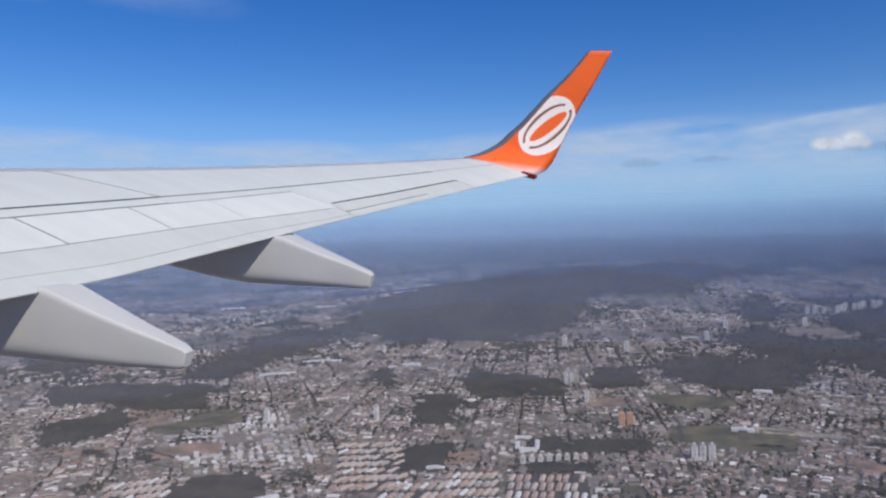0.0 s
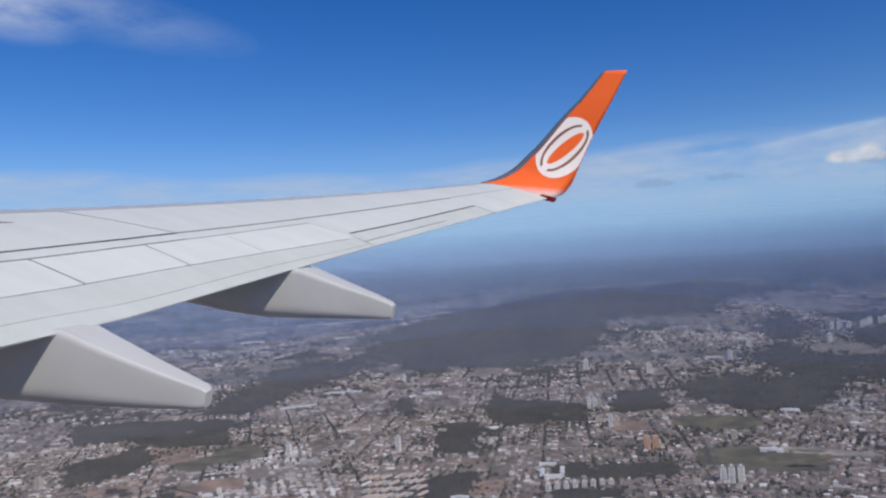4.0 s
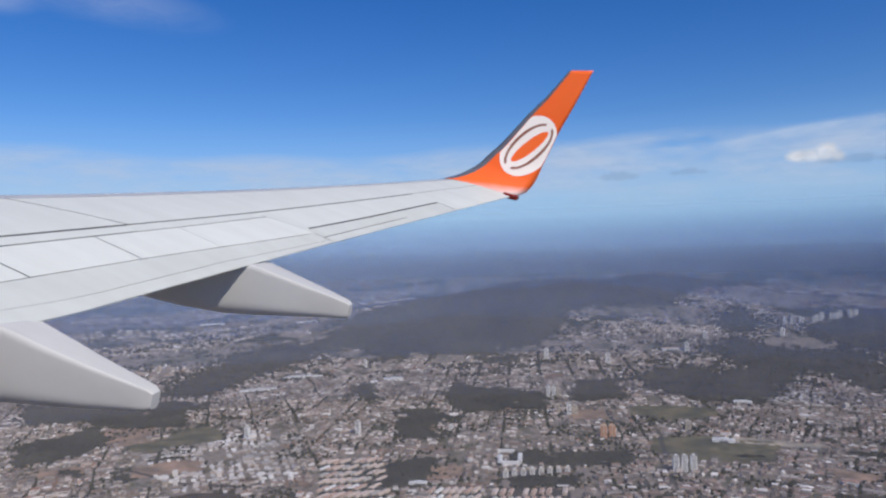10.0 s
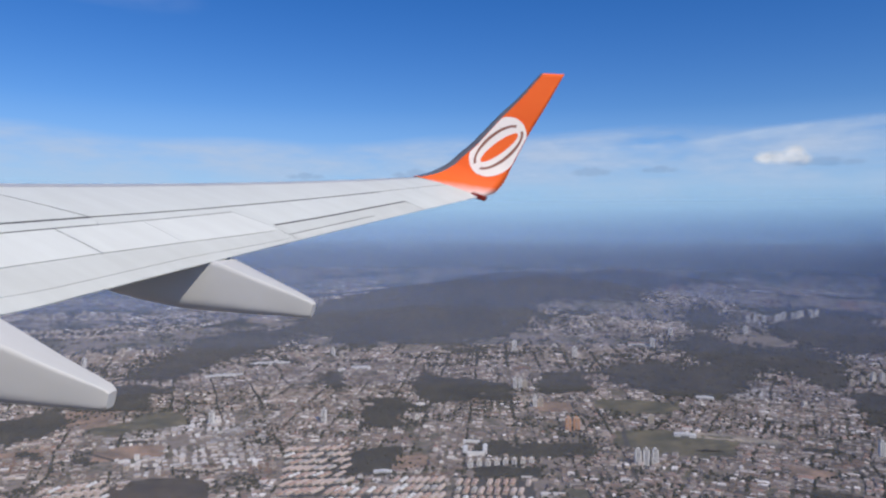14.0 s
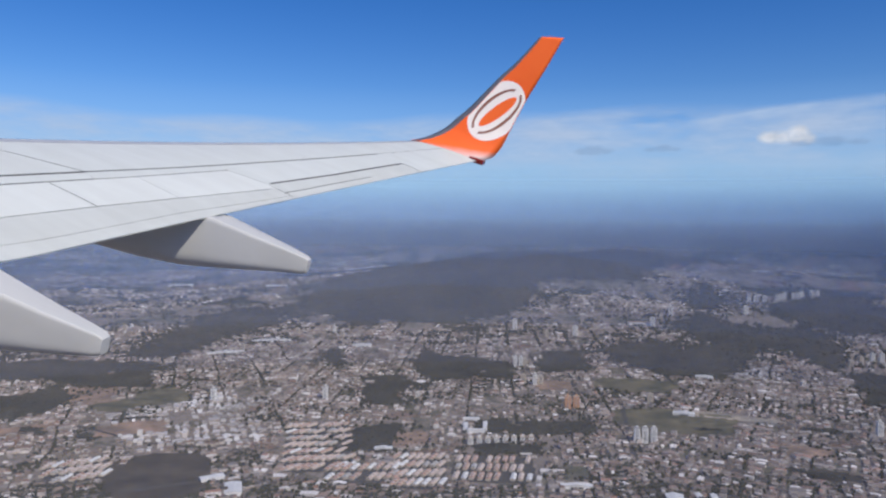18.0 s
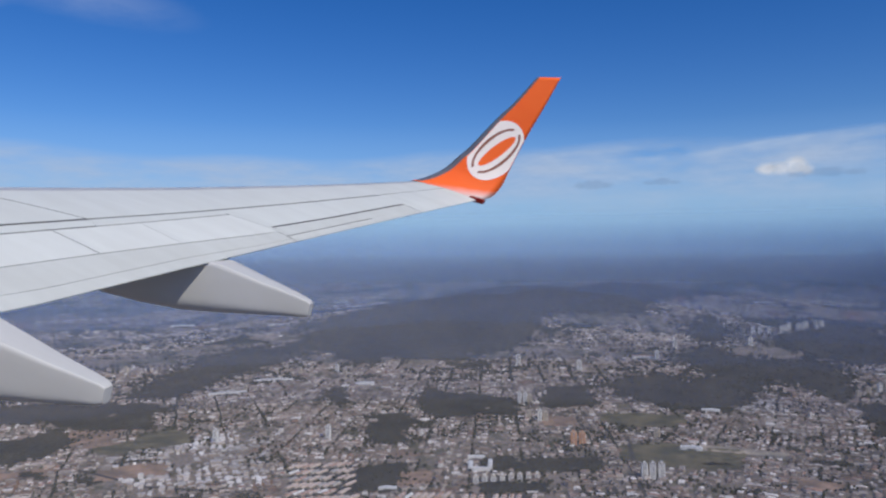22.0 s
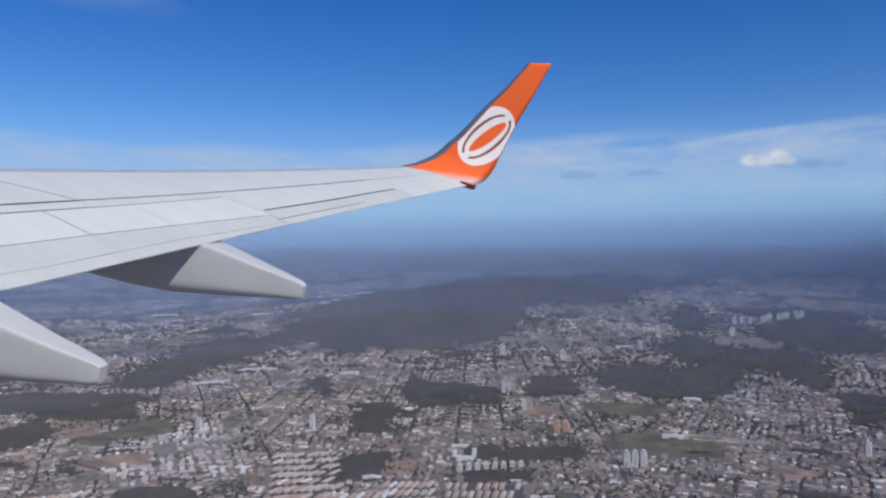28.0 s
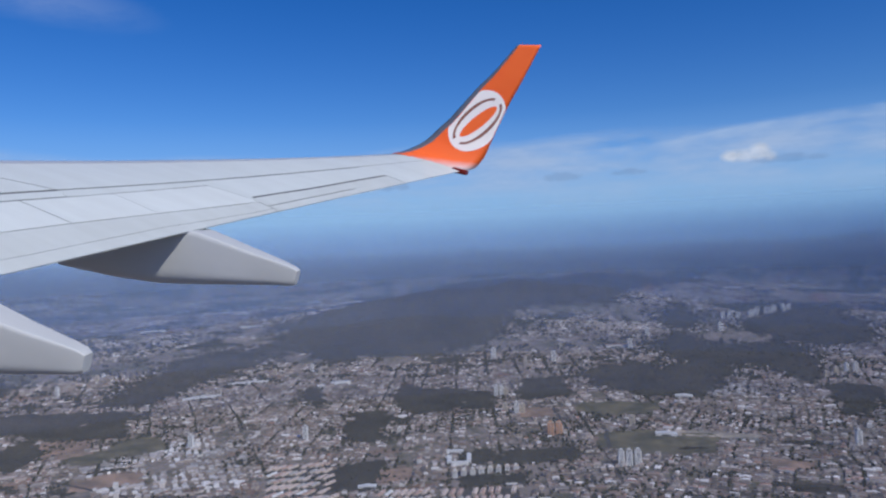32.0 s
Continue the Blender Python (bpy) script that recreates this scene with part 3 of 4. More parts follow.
# two in five distant houses get paler roofs to brighten the far town
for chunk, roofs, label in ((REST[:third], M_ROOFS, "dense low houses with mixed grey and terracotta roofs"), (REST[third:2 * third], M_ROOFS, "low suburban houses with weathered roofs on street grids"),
                            ([q for i, q in enumerate(REST[2 * third:]) if i % 5 < 3], M_ROOFS, "distant pale houses spread over gentle slopes"), ([q for i, q in enumerate(REST[2 * third:]) if i % 5 > 2], M_ROOFS_PALE, "distant houses on gentle slopes, roofs lightened to brighten them"), (PALE, M_ROOFS_PALE, "estate of small houses with whitish roofs")):
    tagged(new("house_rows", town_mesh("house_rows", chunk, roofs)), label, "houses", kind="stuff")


def house(w, d, h, rise, wall, roof, tank):
    """A small house: walls, pitched roof with eaves, door, windows, water tank."""
    e = new("house")
    part("wall", box(-w / 2, w / 2, -d / 2, d / 2, -2.0, h), wall, e)
    bm = bmesh.new()
    o = 0.5
    pts = [(-w / 2 - o, -d / 2 - o, h - 0.1), (0, -d / 2 - o, h + rise), (w / 2 + o, -d / 2 - o, h - 0.1)]
    lo = [bm.verts.new(p) for p in pts] + [bm.verts.new((p[0], p[1], p[2] - 0.25)) for p in reversed(pts)]
    hi = [bm.verts.new((v.co.x, -v.co.y, v.co.z)) for v in lo]
    bm.faces.new(lo), bm.faces.new(hi[::-1])
    for i in range(6):
        bm.faces.new((lo[i], hi[i], hi[(i + 1) % 6], lo[(i + 1) % 6]))
    part("roof", bm, roof, e)
    part("door", box(-w * 0.3, -w * 0.3 + 1.0, -d / 2 - 0.06, -d / 2 + 0.06, 0.0, 2.1), M_WINDOW, e)
    for u in (0.02, 0.28):
        part("window", box(w * u, w * u + 1.4, -d / 2 - 0.06, -d / 2 + 0.06, 1.0, 2.2), M_WINDOW, e)
    if tank:
        part("water_tank", box(w * 0.2, w * 0.2 + 1.6, d * 0.2, d * 0.2 + 1.6, h + 0.2, h + rise + 0.9, 0.2), M_CONCRETE, e)
    return e


def build_near_houses():
    kinds = [(8.5, 11, 3.2, 1.7, M_RENDER_CREAM, M_TILE, False, "small cream house with a terracotta tiled roof"),
             (9.5, 12, 5.8, 1.4, M_RENDER_WHITE, M_CONCRETE, True, "two-storey white house with a grey roof"),
             (9, 10, 3.4, 1.9, M_CONCRETE, M_PALE_TILE, False, "low grey house with a pale tiled roof"),
             (8, 13, 3.0, 0.8, M_RENDER_CREAM, M_SHED, True, "narrow cream house with a light metal roof"),
             (10, 12, 6.2, 1.2, M_CONCRETE, M_TILE, True, "unpainted concrete house with a brown roof"),
             (9, 14, 3.2, 1.5, M_RENDER_WHITE, M_PALE_TILE, False, "long white house with a pale worn roof")]
    protos = []
    for kd in kinds:
        p = house(*kd[:7])
        tagged(p, kd[7], "house", "houses along the streets")
        protos.append(p)
    rng = random.Random(5)
    first = set()
    for x, y, turn, w, d, h, rise in NEAR:
        i = rng.randrange(len(protos))
        m = pose(*place(x, y, land(x, y))[0], 0, 0, turn)
        if i not in first:
            protos[i].matrix_world = m
            first.add(i)
        else:
            copy_thing(protos[i], m)


build_near_houses()


# ---- terraces, towers, sheds ----
def terrace(length, material):
    e = new("terraced_house_row")
    part("wall", box(-5.2, 5.2, -length / 2, length / 2, -2, 4.6), M_RENDER_CREAM, e)
    for s in (-1, 1):
        bm = bmesh.new()
        q = [(0, -length / 2 - 0.4, 6.9), (0, length / 2 + 0.4, 6.9), (s * 5.8, length / 2 + 0.4, 4.4), (s * 5.8, -length / 2 - 0.4, 4.4)]
        top = [bm.verts.new(p) for p in q]
        low = [bm.verts.new((p[0], p[1], p[2] - 0.25)) for p in q]
        bm.faces.new(top), bm.faces.new(low[::-1])
        for i in range(4):
            bm.faces.new((top[i], top[(i + 1) % 4], low[(i + 1) % 4], low[i]))
        part("roof_slope", bm, material, e)
    for y in (-length / 6, length / 6):
        part("party_wall", box(-5.3, 5.3, y - 0.15, y + 0.15, 4.0, 7.1), M_RENDER_WHITE, e)
    return e


def build_terraces():
    rng = random.Random(3)
    names = ((M_PALE_TILE, 42, "cream terrace with a pale tiled roof in a new estate"), (M_TILE, 42, "terrace with a terracotta tiled roof in a new estate"),
             (M_CONCRETE, 30, "short terrace with a grey sheet roof in an estate"), (M_SHED, 38, "white-roofed terrace in a new estate"))
    protos = [tagged(terrace(n, m), label, "terrace", "terraces of an estate") for m, n, label in names]
    first = set()
    weights = ((5, 2, 1, 1), (2, 5, 1, 1), (3, 2, 1, 2), (2, 4, 1, 1), (5, 2, 1, 3))
    for (cx, cy, rx, ry, turn), lean, wt in zip(CLUSTERS, (-34, -22, -24, -16, -10), weights):
        a = radians(turn)
        nrow, ncol = max(2, round(2 * ry / 55)), round(2 * rx / 18.0)
        for i in range(nrow):
            for j in range(ncol):
                if (j + i) % 11 == 10 or rng.random() < 0.04:
                    continue
                u = (j + 0.5) / ncol * 2 * rx - rx + rng.uniform(-1.2, 1.2)
                v = (i + 0.5) / nrow * 2 * ry - ry + rng.uniform(-3, 3)
                X, Y = cx + u * math.cos(a) - v * math.sin(a), cy + u * math.sin(a) + v * math.cos(a)
                m = pose(*place(X, Y, land(X, Y) + 0.3)[0], 0, 0, lean + rng.uniform(-2, 2))
                k = rng.choices(range(4), wt)[0]
                if k not in first:
                    protos[k].matrix_world = m
                    first.add(k)
                else:
                    copy_thing(protos[k], m)


build_terraces()


def tower(w, d, floors, wall, trim, label):
    """A block of flats: body, columns of windows, balconies, roof parapet, lift house."""
    e = new("apartment_tower")
    h = 3.0 * floors
    part("body", box(-w / 2, w / 2, -d / 2, d / 2, -3, h, 0.15), wall, e)
    part("parapet", box(-w / 2 - 0.2, w / 2 + 0.2, -d / 2 - 0.2, d / 2 + 0.2, h, h + 1.0), trim, e)
    part("lift_house", box(-w * 0.2, w * 0.2, -d * 0.2, d * 0.2, h + 1.0, h + 4.5), wall, e)
    for u in (-0.3, 0.12):
        for f in range(floors):
            part("window", box(w * u, w * u + w * 0.18, -d / 2 - 0.08, -d / 2 + 0.1, 3 * f + 0.9, 3 * f + 2.3), M_WINDOW, e)
    for f in range(1, floors):
        part("balcony", box(-w * 0.1, w * 0.1, -d / 2 - 1.0, -d / 2, 3 * f, 3 * f + 1.0), trim, e)
    return tagged(e, label, "apartment block", "apartment blocks of the town")


def build_towers():
    rng = random.Random(8)
    kinds = [tower(14, 15, 13, M_RENDER_WHITE, M_CONCRETE, "tall white apartment block with dark windows"),
             tower(17, 15, 13, M_RENDER_ORANGE, M_RENDER_CREAM, "tall orange apartment block with cream trim"),
             tower(16, 15, 10, M_RENDER_CREAM, M_CONCRETE, "cream mid-rise apartment block among houses"),
             tower(12, 18, 5, M_RENDER_WHITE, M_RENDER_CREAM, "low white block of flats in a row"),
             tower(22, 20, 16, M_RENDER_WHITE, M_CONCRETE, "large pale tower block on the far slope")]
    spots = [(609, 1810, 0), (630, 1809, 0), (652, 1807, 0), (509, 2140, 1), (534, 2139, 1), (455, 2780, 0), (475, 2778, 0), (493, 2776, 2), (434, 2469, 2), (488, 2449, 2), (467, 2442, 0)]
    spots += [(186 + 22 * i, 1809 + 0.7 * i, 3) for i in range(8)]
    spots += [(2370 + 60 * i + rng.uniform(-24, 24), 4745 + 36 * i + rng.uniform(-45, 45), 4) for i in range(13)]
    spots += [(1833, 2782, 2), (1893, 2802, 0), (1930, 2800, 0), (1750, 2718, 2), (856, 3475, 4), (712, 3447, 2), (600, 3700, 4), (1000, 3900, 2),
              (1350, 3800, 4), (1600, 4200, 4), (-640, 3100, 2), (-250, 3400, 2), (2100, 4300, 4)]
    for _ in range(400):
        a, R = radians(rng.uniform(-34, 36)), 2150 * (4600 / 2150) ** rng.random()
        X, Y = R * math.sin(a), R * math.cos(a)
        if len(spots) < 60 and free(X, Y) and noise.noise((X / 260, Y / 260, 41)) > 0.08:
            spots.append((X, Y, rng.choice((0, 2, 2, 3, 3))))
    first = set()
    for X, Y, i in spots:
        p, s = place(X, Y, land(X, Y))
        m = pose(*p, 0, 0, -8 + rng.uniform(-4, 4))
        if i not in first:
            kinds[i].matrix_world = m
            first.add(i)
            one = kinds[i]
        else:
            one = copy_thing(kinds[i], m)
        if s < 1:
            one.scale = (s, s, s)


build_towers()


def shed(X, Y, w, d, h, turn, material, label):
    e = new("warehouse")
    part("wall", box(-w / 2, w / 2, -d / 2, d / 2, -2, h), M_RENDER_WHITE, e)
    for s in (-1, 1):
        bm = bmesh.new()
        top = h + min(2.6, 0.08 * w)
        q = [(0, -d / 2 - 0.5, top), (0, d / 2 + 0.5, top), (s * (w / 2 + 0.5), d / 2 + 0.5, h - 0.05), (s * (w / 2 + 0.5), -d / 2 - 0.5, h - 0.05)]
        up = [bm.verts.new(p) for p in q]
        low = [bm.verts.new((p[0], p[1], p[2] - 0.3)) for p in q]
        bm.faces.new(up), bm.faces.new(low[::-1])
        for i in range(4):
            bm.faces.new((up[i], up[(i + 1) % 4], low[(i + 1) % 4], low[i]))
        part("roof_slope", bm, material, e)
    part("loading_door", box(-w * 0.2, w * 0.2, -d / 2 - 0.1, -d / 2 + 0.1, 0, min(4.5, h - 1)), M_WINDOW, e)
    e.matrix_world = pose(*place(X, Y, land(X, Y) + 0.5)[0], 0, 0, turn)
    return tagged(e, label, "warehouse", "sheds and halls")


shed(376, 1490, 66, 15, 7, -6, M_RENDER_WHITE, "long white school building by the street")
for i, (dx, dy) in enumerate(((185, 1935), (208, 2005), (238, 1940), (210, 1900))):
    shed(dx, dy, 11, 60 if i % 2 == 0 else 46, 9, (-8, 82, -8, 82)[i], M_SHED, "white wing of a school around a court")
shed(560, 1420, 34, 44, 8, -10, M_SHED, "broad light metal storage shed in a yard")
shed(610, 1405, 13, 90, 7, -8, M_SHED, "long narrow white-roofed shed in a yard")
shed(640, 1400, 13, 86, 7, -8, M_SHED, "long narrow pale shed beside another")
shed(-330, 1500, 34, 60, 8, 12, M_SHED, "light grey workshop hall among houses")
shed(-390, 1570, 22, 50, 7, -60, M_SHED, "pale metal hall beside the road")
shed(-30, 1770, 44, 16, 6, -3, M_SHED, "white shed in the grass beside the terraces")
shed(830, 2060, 60, 24, 7, -20, M_SHED, "wide pale sports hall beside the playing field")
shed(1090, 2530, 60, 26, 8, -20, M_SHED, "pale factory hall among low houses")
shed(-150, 3180, 80, 36, 10, 10, M_SHED, "white factory hall near the wood")
shed(1300, 3860, 110, 40, 12, -10, M_TILE, "large hall with a reddish roof on the slope")
shed(-700, 3050, 150, 26, 9, 18, M_SHED, "long white hall along the valley")
shed(-560, 3330, 170, 30, 9, 14, M_SHED, "row of white halls beyond the valley wood")
shed(960, 1660, 34, 20, 7, -30, M_TILE, "red-roofed hall beside the vacant lot")

for X, Y, w, d, turn in ((620, 7300, 420, 120, -6), (760, 7420, 300, 90, 4), (1900, 7900, 360, 120, -10), (-900, 5600, 260, 90, 8), (-1700, 5900, 300, 100, 14), (3300, 6500, 260, 110, -16), (933, 9200, 312, 91, -8), (1466, 9333, 208, 78, 5), (-666, 8533, 260, 78, 12), (400, 7866, 156, 65, 0), (3466, 9866, 338, 91, -14),
                         (2533, 10933, 390, 104, -5), (-2000, 8000, 208, 78, 20), (-1200, 6933, 156, 78, 10), (4133, 8666, 234, 78, -20), (-2800, 8800, 312, 78, 15)):
    far = shed(X, Y, 0.62 * w, 0.5 * d, 9, turn, M_SHED, "long pale factory hall far off in the haze")
    far.scale = (stretch(math.hypot(X, Y)),) * 3


# ---- trees of the town ----
def build_trees():
    rng = np.random.default_rng(4)
    bm = bmesh.new()
    bmesh.ops.create_icosphere(bm, subdivisions=1, radius=1.0)
    bv = np.array([v.co[:] for v in bm.verts])
    bf = np.array([[v.index for v in q.verts] for q in bm.faces])
    bm.free()
    spots = list(AVENUE)
    for i, (_, _, pts) in enumerate(GROVES):
        for (ax, ay), (bx, by) in zip(pts, pts[1:] + pts[:1]):
            for _ in range(int(math.hypot(bx - ax, by - ay) / 4.0)):
                f, far = rng.random(), math.hypot(ax, ay) / 2000.0
                X, Y = ax + f * (bx - ax) + rng.normal(0, 26.0 * far), ay + f * (by - ay) + rng.normal(0, 34.0 * far)
                if in_grove(X, Y, i) > 0.97:
                    spots.append((X, Y, math.hypot(X, Y)))
    for _ in range(90000):
        a, R = math.radians(rng.uniform(-39, 43)), 1150.0 * (6900.0 / 1150.0) ** rng.random()
        X, Y = R * math.sin(a), R * math.cos(a)
        if noise.noise((X / 110.0, Y / 110.0, 31.0)) + 0.55 * noise.noise((X / 420.0, Y / 420.0, 37.0)) > 0.02 + 0.4 * rng.random():
            if on_ridge(X, Y) < 0.3 and not any(inside(X, Y, *w, wobble=0.0) < 1.3 for w in CLUSTERS) and not any(inside(X, Y, *w[:5], wobble=0.0) < 1.0 for w in FIELDS):
                spots.append((X, Y, R))
        if len(spots) >= 30000:
            break
    verts, faces = [], []
    for n, (X, Y, R) in enumerate(spots):
        p, s = place(X, Y, land(X, Y))
        size = rng.uniform(2.2, 5.0) * (1.0 if R < 3200 else 1.7)
        v = bv * (size * rng.uniform(0.8, 1.5), size * rng.uniform(0.8, 1.5), size * rng.uniform(0.7, 1.2)) * rng.uniform(0.7, 1.25, (len(bv), 1))
        verts.append((v + (0, 0, size * 0.8)) * s + np.array(p))
        faces.append(bf + n * len(bv))
    tagged(new("street_trees", mesh_of("street_trees", np.vstack(verts).tolist(), np.vstack(faces).tolist(), M_TREE)), "scattered dark green trees between houses", "trees", kind="stuff")


build_trees()


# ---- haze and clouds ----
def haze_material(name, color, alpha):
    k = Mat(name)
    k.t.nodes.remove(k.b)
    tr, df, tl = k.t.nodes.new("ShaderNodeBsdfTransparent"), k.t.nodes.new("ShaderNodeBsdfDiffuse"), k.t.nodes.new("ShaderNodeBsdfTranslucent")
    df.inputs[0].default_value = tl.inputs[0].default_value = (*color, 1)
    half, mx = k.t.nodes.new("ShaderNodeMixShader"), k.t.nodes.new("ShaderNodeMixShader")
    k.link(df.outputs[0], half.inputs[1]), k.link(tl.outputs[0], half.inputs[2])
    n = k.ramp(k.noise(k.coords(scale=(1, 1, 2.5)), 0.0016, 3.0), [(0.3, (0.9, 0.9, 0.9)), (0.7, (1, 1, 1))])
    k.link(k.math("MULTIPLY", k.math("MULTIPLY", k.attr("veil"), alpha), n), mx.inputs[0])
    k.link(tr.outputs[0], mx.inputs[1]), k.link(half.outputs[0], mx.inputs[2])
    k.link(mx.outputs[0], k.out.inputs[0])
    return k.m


def dome(name, radius, az, el, density, material):
    """A curved sheet round the eye between angles of azimuth and elevation."""
    verts, dens = [], []
    for e in el:
        for a in az:
            ra, re = radians(a), radians(e)
            verts.append((radius * math.sin(ra) * math.cos(re), radius * math.cos(ra) * math.cos(re), radius * math.sin(re)))
            dens.append((density(a, e), a, e))
    n = len(az)
    faces = [(i * n + j, i * n + j + 1, (i + 1) * n + j + 1, (i + 1) * n + j) for i in range(len(el) - 1) for j in range(n - 1)]
    me = mesh_of(name, verts, faces, material, smooth=True)
    for idx, nm in enumerate(("veil", "azimuth", "elevation")):
        at = me.attributes.new(nm, "FLOAT", "POINT")
        at.data.foreach_set("value", np.array([d[idx] for d in dens], dtype=np.float32))
    ob = new(name, me)
    ob.location = (0, 0, EYE)
    return ob


# tinted see-through shells round the eye stand in for the air's haze
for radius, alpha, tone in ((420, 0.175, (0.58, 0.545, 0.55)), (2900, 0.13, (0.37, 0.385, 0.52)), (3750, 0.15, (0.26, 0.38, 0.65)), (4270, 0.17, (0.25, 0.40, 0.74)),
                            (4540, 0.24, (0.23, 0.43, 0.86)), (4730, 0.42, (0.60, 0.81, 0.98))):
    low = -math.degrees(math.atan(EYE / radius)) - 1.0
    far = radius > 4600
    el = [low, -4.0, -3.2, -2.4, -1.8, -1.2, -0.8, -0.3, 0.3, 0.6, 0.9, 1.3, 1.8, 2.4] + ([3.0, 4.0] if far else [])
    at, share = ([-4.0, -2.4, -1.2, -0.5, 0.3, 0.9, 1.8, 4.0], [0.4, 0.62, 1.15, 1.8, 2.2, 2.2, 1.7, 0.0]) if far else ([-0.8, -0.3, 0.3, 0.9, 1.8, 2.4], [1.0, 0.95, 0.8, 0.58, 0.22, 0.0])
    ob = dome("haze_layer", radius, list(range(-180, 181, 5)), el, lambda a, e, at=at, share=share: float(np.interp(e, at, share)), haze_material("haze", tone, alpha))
    tagged(ob, "thin tinted shell imitating daylight haze over the land", "haze", kind="structure")


def cloud_material(name, color, strength, squash, scale, lo, hi, amount):
    """Thin ice cloud of the far sky: streaks along the horizon, bright by own glow."""
    k = Mat(name)
    k.t.nodes.remove(k.b)
    comb = k.t.nodes.new("ShaderNodeCombineXYZ")
    k.link(k.attr("azimuth"), comb.inputs[0])
    k.link(k.math("MULTIPLY", k.attr("elevation"), squash), comb.inputs[1])
    n = k.noise(comb.outputs[0], scale, 7.0, 0.58)
    f = k.math("MULTIPLY", k.ramp(n, [(lo, (0, 0, 0)), (hi, (1, 1, 1))]), k.math("MULTIPLY", k.attr("veil"), amount), True)
    em, tr, mx = k.t.nodes.new("ShaderNodeEmission"), k.t.nodes.new("ShaderNodeBsdfTransparent"), k.t.nodes.new("ShaderNodeMixShader")
    em.inputs[0].default_value, em.inputs[1].default_value = (*color, 1), strength
    k.link(f, mx.inputs[0]), k.link(tr.outputs[0], mx.inputs[1]), k.link(em.outputs[0], mx.inputs[2])
    k.link(mx.outputs[0], k.out.inputs[0])
    return k.m


def band(a, e):
    top = 7.8 + 0.03 * max(0.0, a) + 0.3 * math.sin(a * 0.13) + 0.18 * math.sin(a * 0.41)
    d = float(np.interp(e, [2.6, 4.4, 6.0, top - 0.8, top], [0.0, 0.7, 1.0, 0.95, 0.0]))
    return d


ob = dome("cirrus_band", 4780, list(np.arange(-50, 51, 1.0)), list(np.arange(2.5, 13.4, 0.2)), band, cloud_material("cirrus", (0.62, 0.76, 1.0), 0.66, 4.0, 0.12, 0.30, 0.64, 0.86))
tagged(ob, "pale streaky cirrus band low in a blue sky", "cloud", kind="structure")


def streak(a, e):
    """A thin bright streak that climbs along the top of the band, feathered below."""
    mid = 7.0 + 0.085 * (a - 18.0) + 0.12 * math.sin(a * 0.5)
    d = e - mid
    shape = math.exp(-(d / 0.16) ** 2) if d > 0 else math.exp(-(d / 0.5) ** 2)
    return shape * float(np.interp(a, [10.0, 20.0, 34.0, 44.0], [0.0, 1.0, 0.9, 0.3]))


ob = dome("cirrus_streak", 4776, list(np.arange(8, 45, 0.5)), list(np.arange(5.0, 10.4, 0.08)), streak, cloud_material("cirrus_streak", (0.70, 0.82, 1.0), 0.72, 2.0, 0.35, 0.30, 0.66, 0.44))
tagged(ob, "thin bright streak of cirrus over the paler band", "cloud", kind="structure")


def wisp(a, e):
    tail = max(0.0, 1.0 - math.hypot((a + 27) / 13.0, (e - 19.0 + 0.16 * (a + 28)) / 2.2)) * 0.34
    return max(tail, min(1.0, 1.5 * max(0.0, 1.0 - math.hypot((a + 36) / 10.0, (e - 20.0 + 0.28 * (a + 34)) / 3.6))))


ob = dome("cirrus_wisp", 4790, list(np.arange(-48, -8, 0.6)), list(np.arange(13.5, 29, 0.3)), wisp, cloud_material("wispy_cloud", (0.74, 0.82, 1.0), 0.74, 2.4, 0.17, 0.26, 0.56, 1.0))
tagged(ob, "soft white wisp of cloud high in the sky", "cloud", kind="structure")

# glowing sheet stands in for the hazy distance behind the last land
k = Mat("far_distance_glow")
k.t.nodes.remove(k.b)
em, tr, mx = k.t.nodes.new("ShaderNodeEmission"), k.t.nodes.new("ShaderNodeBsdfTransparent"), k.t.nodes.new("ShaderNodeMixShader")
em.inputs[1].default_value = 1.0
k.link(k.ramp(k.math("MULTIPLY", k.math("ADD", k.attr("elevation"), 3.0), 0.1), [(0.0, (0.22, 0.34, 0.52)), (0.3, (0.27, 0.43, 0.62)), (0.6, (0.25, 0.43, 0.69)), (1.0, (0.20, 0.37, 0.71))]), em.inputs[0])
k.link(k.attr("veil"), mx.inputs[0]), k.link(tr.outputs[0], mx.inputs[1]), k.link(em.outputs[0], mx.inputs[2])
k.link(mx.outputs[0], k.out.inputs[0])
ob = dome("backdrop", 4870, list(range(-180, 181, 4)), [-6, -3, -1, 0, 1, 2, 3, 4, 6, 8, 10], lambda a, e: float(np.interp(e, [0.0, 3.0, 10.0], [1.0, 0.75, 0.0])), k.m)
tagged(ob, "glowing blue sheet for the hazy distance at the horizon", "backdrop", kind="structure")


def puff(az, el, wide, tall, lobes):
    """Density of a small heaped cloud: rounded lobes over a flat, fading base."""
    def d(a, e):
        u, v = (a - az) / wide, (e - el) / tall
        body = max(min(1.0, (r - math.hypot(u - x, (v - y) * 0.9)) / 0.8) for x, y, r in lobes)
        return max(0.0, body) * float(np.interp(v, [-0.7, 0.15], [0.0, 1.0]))
    return d


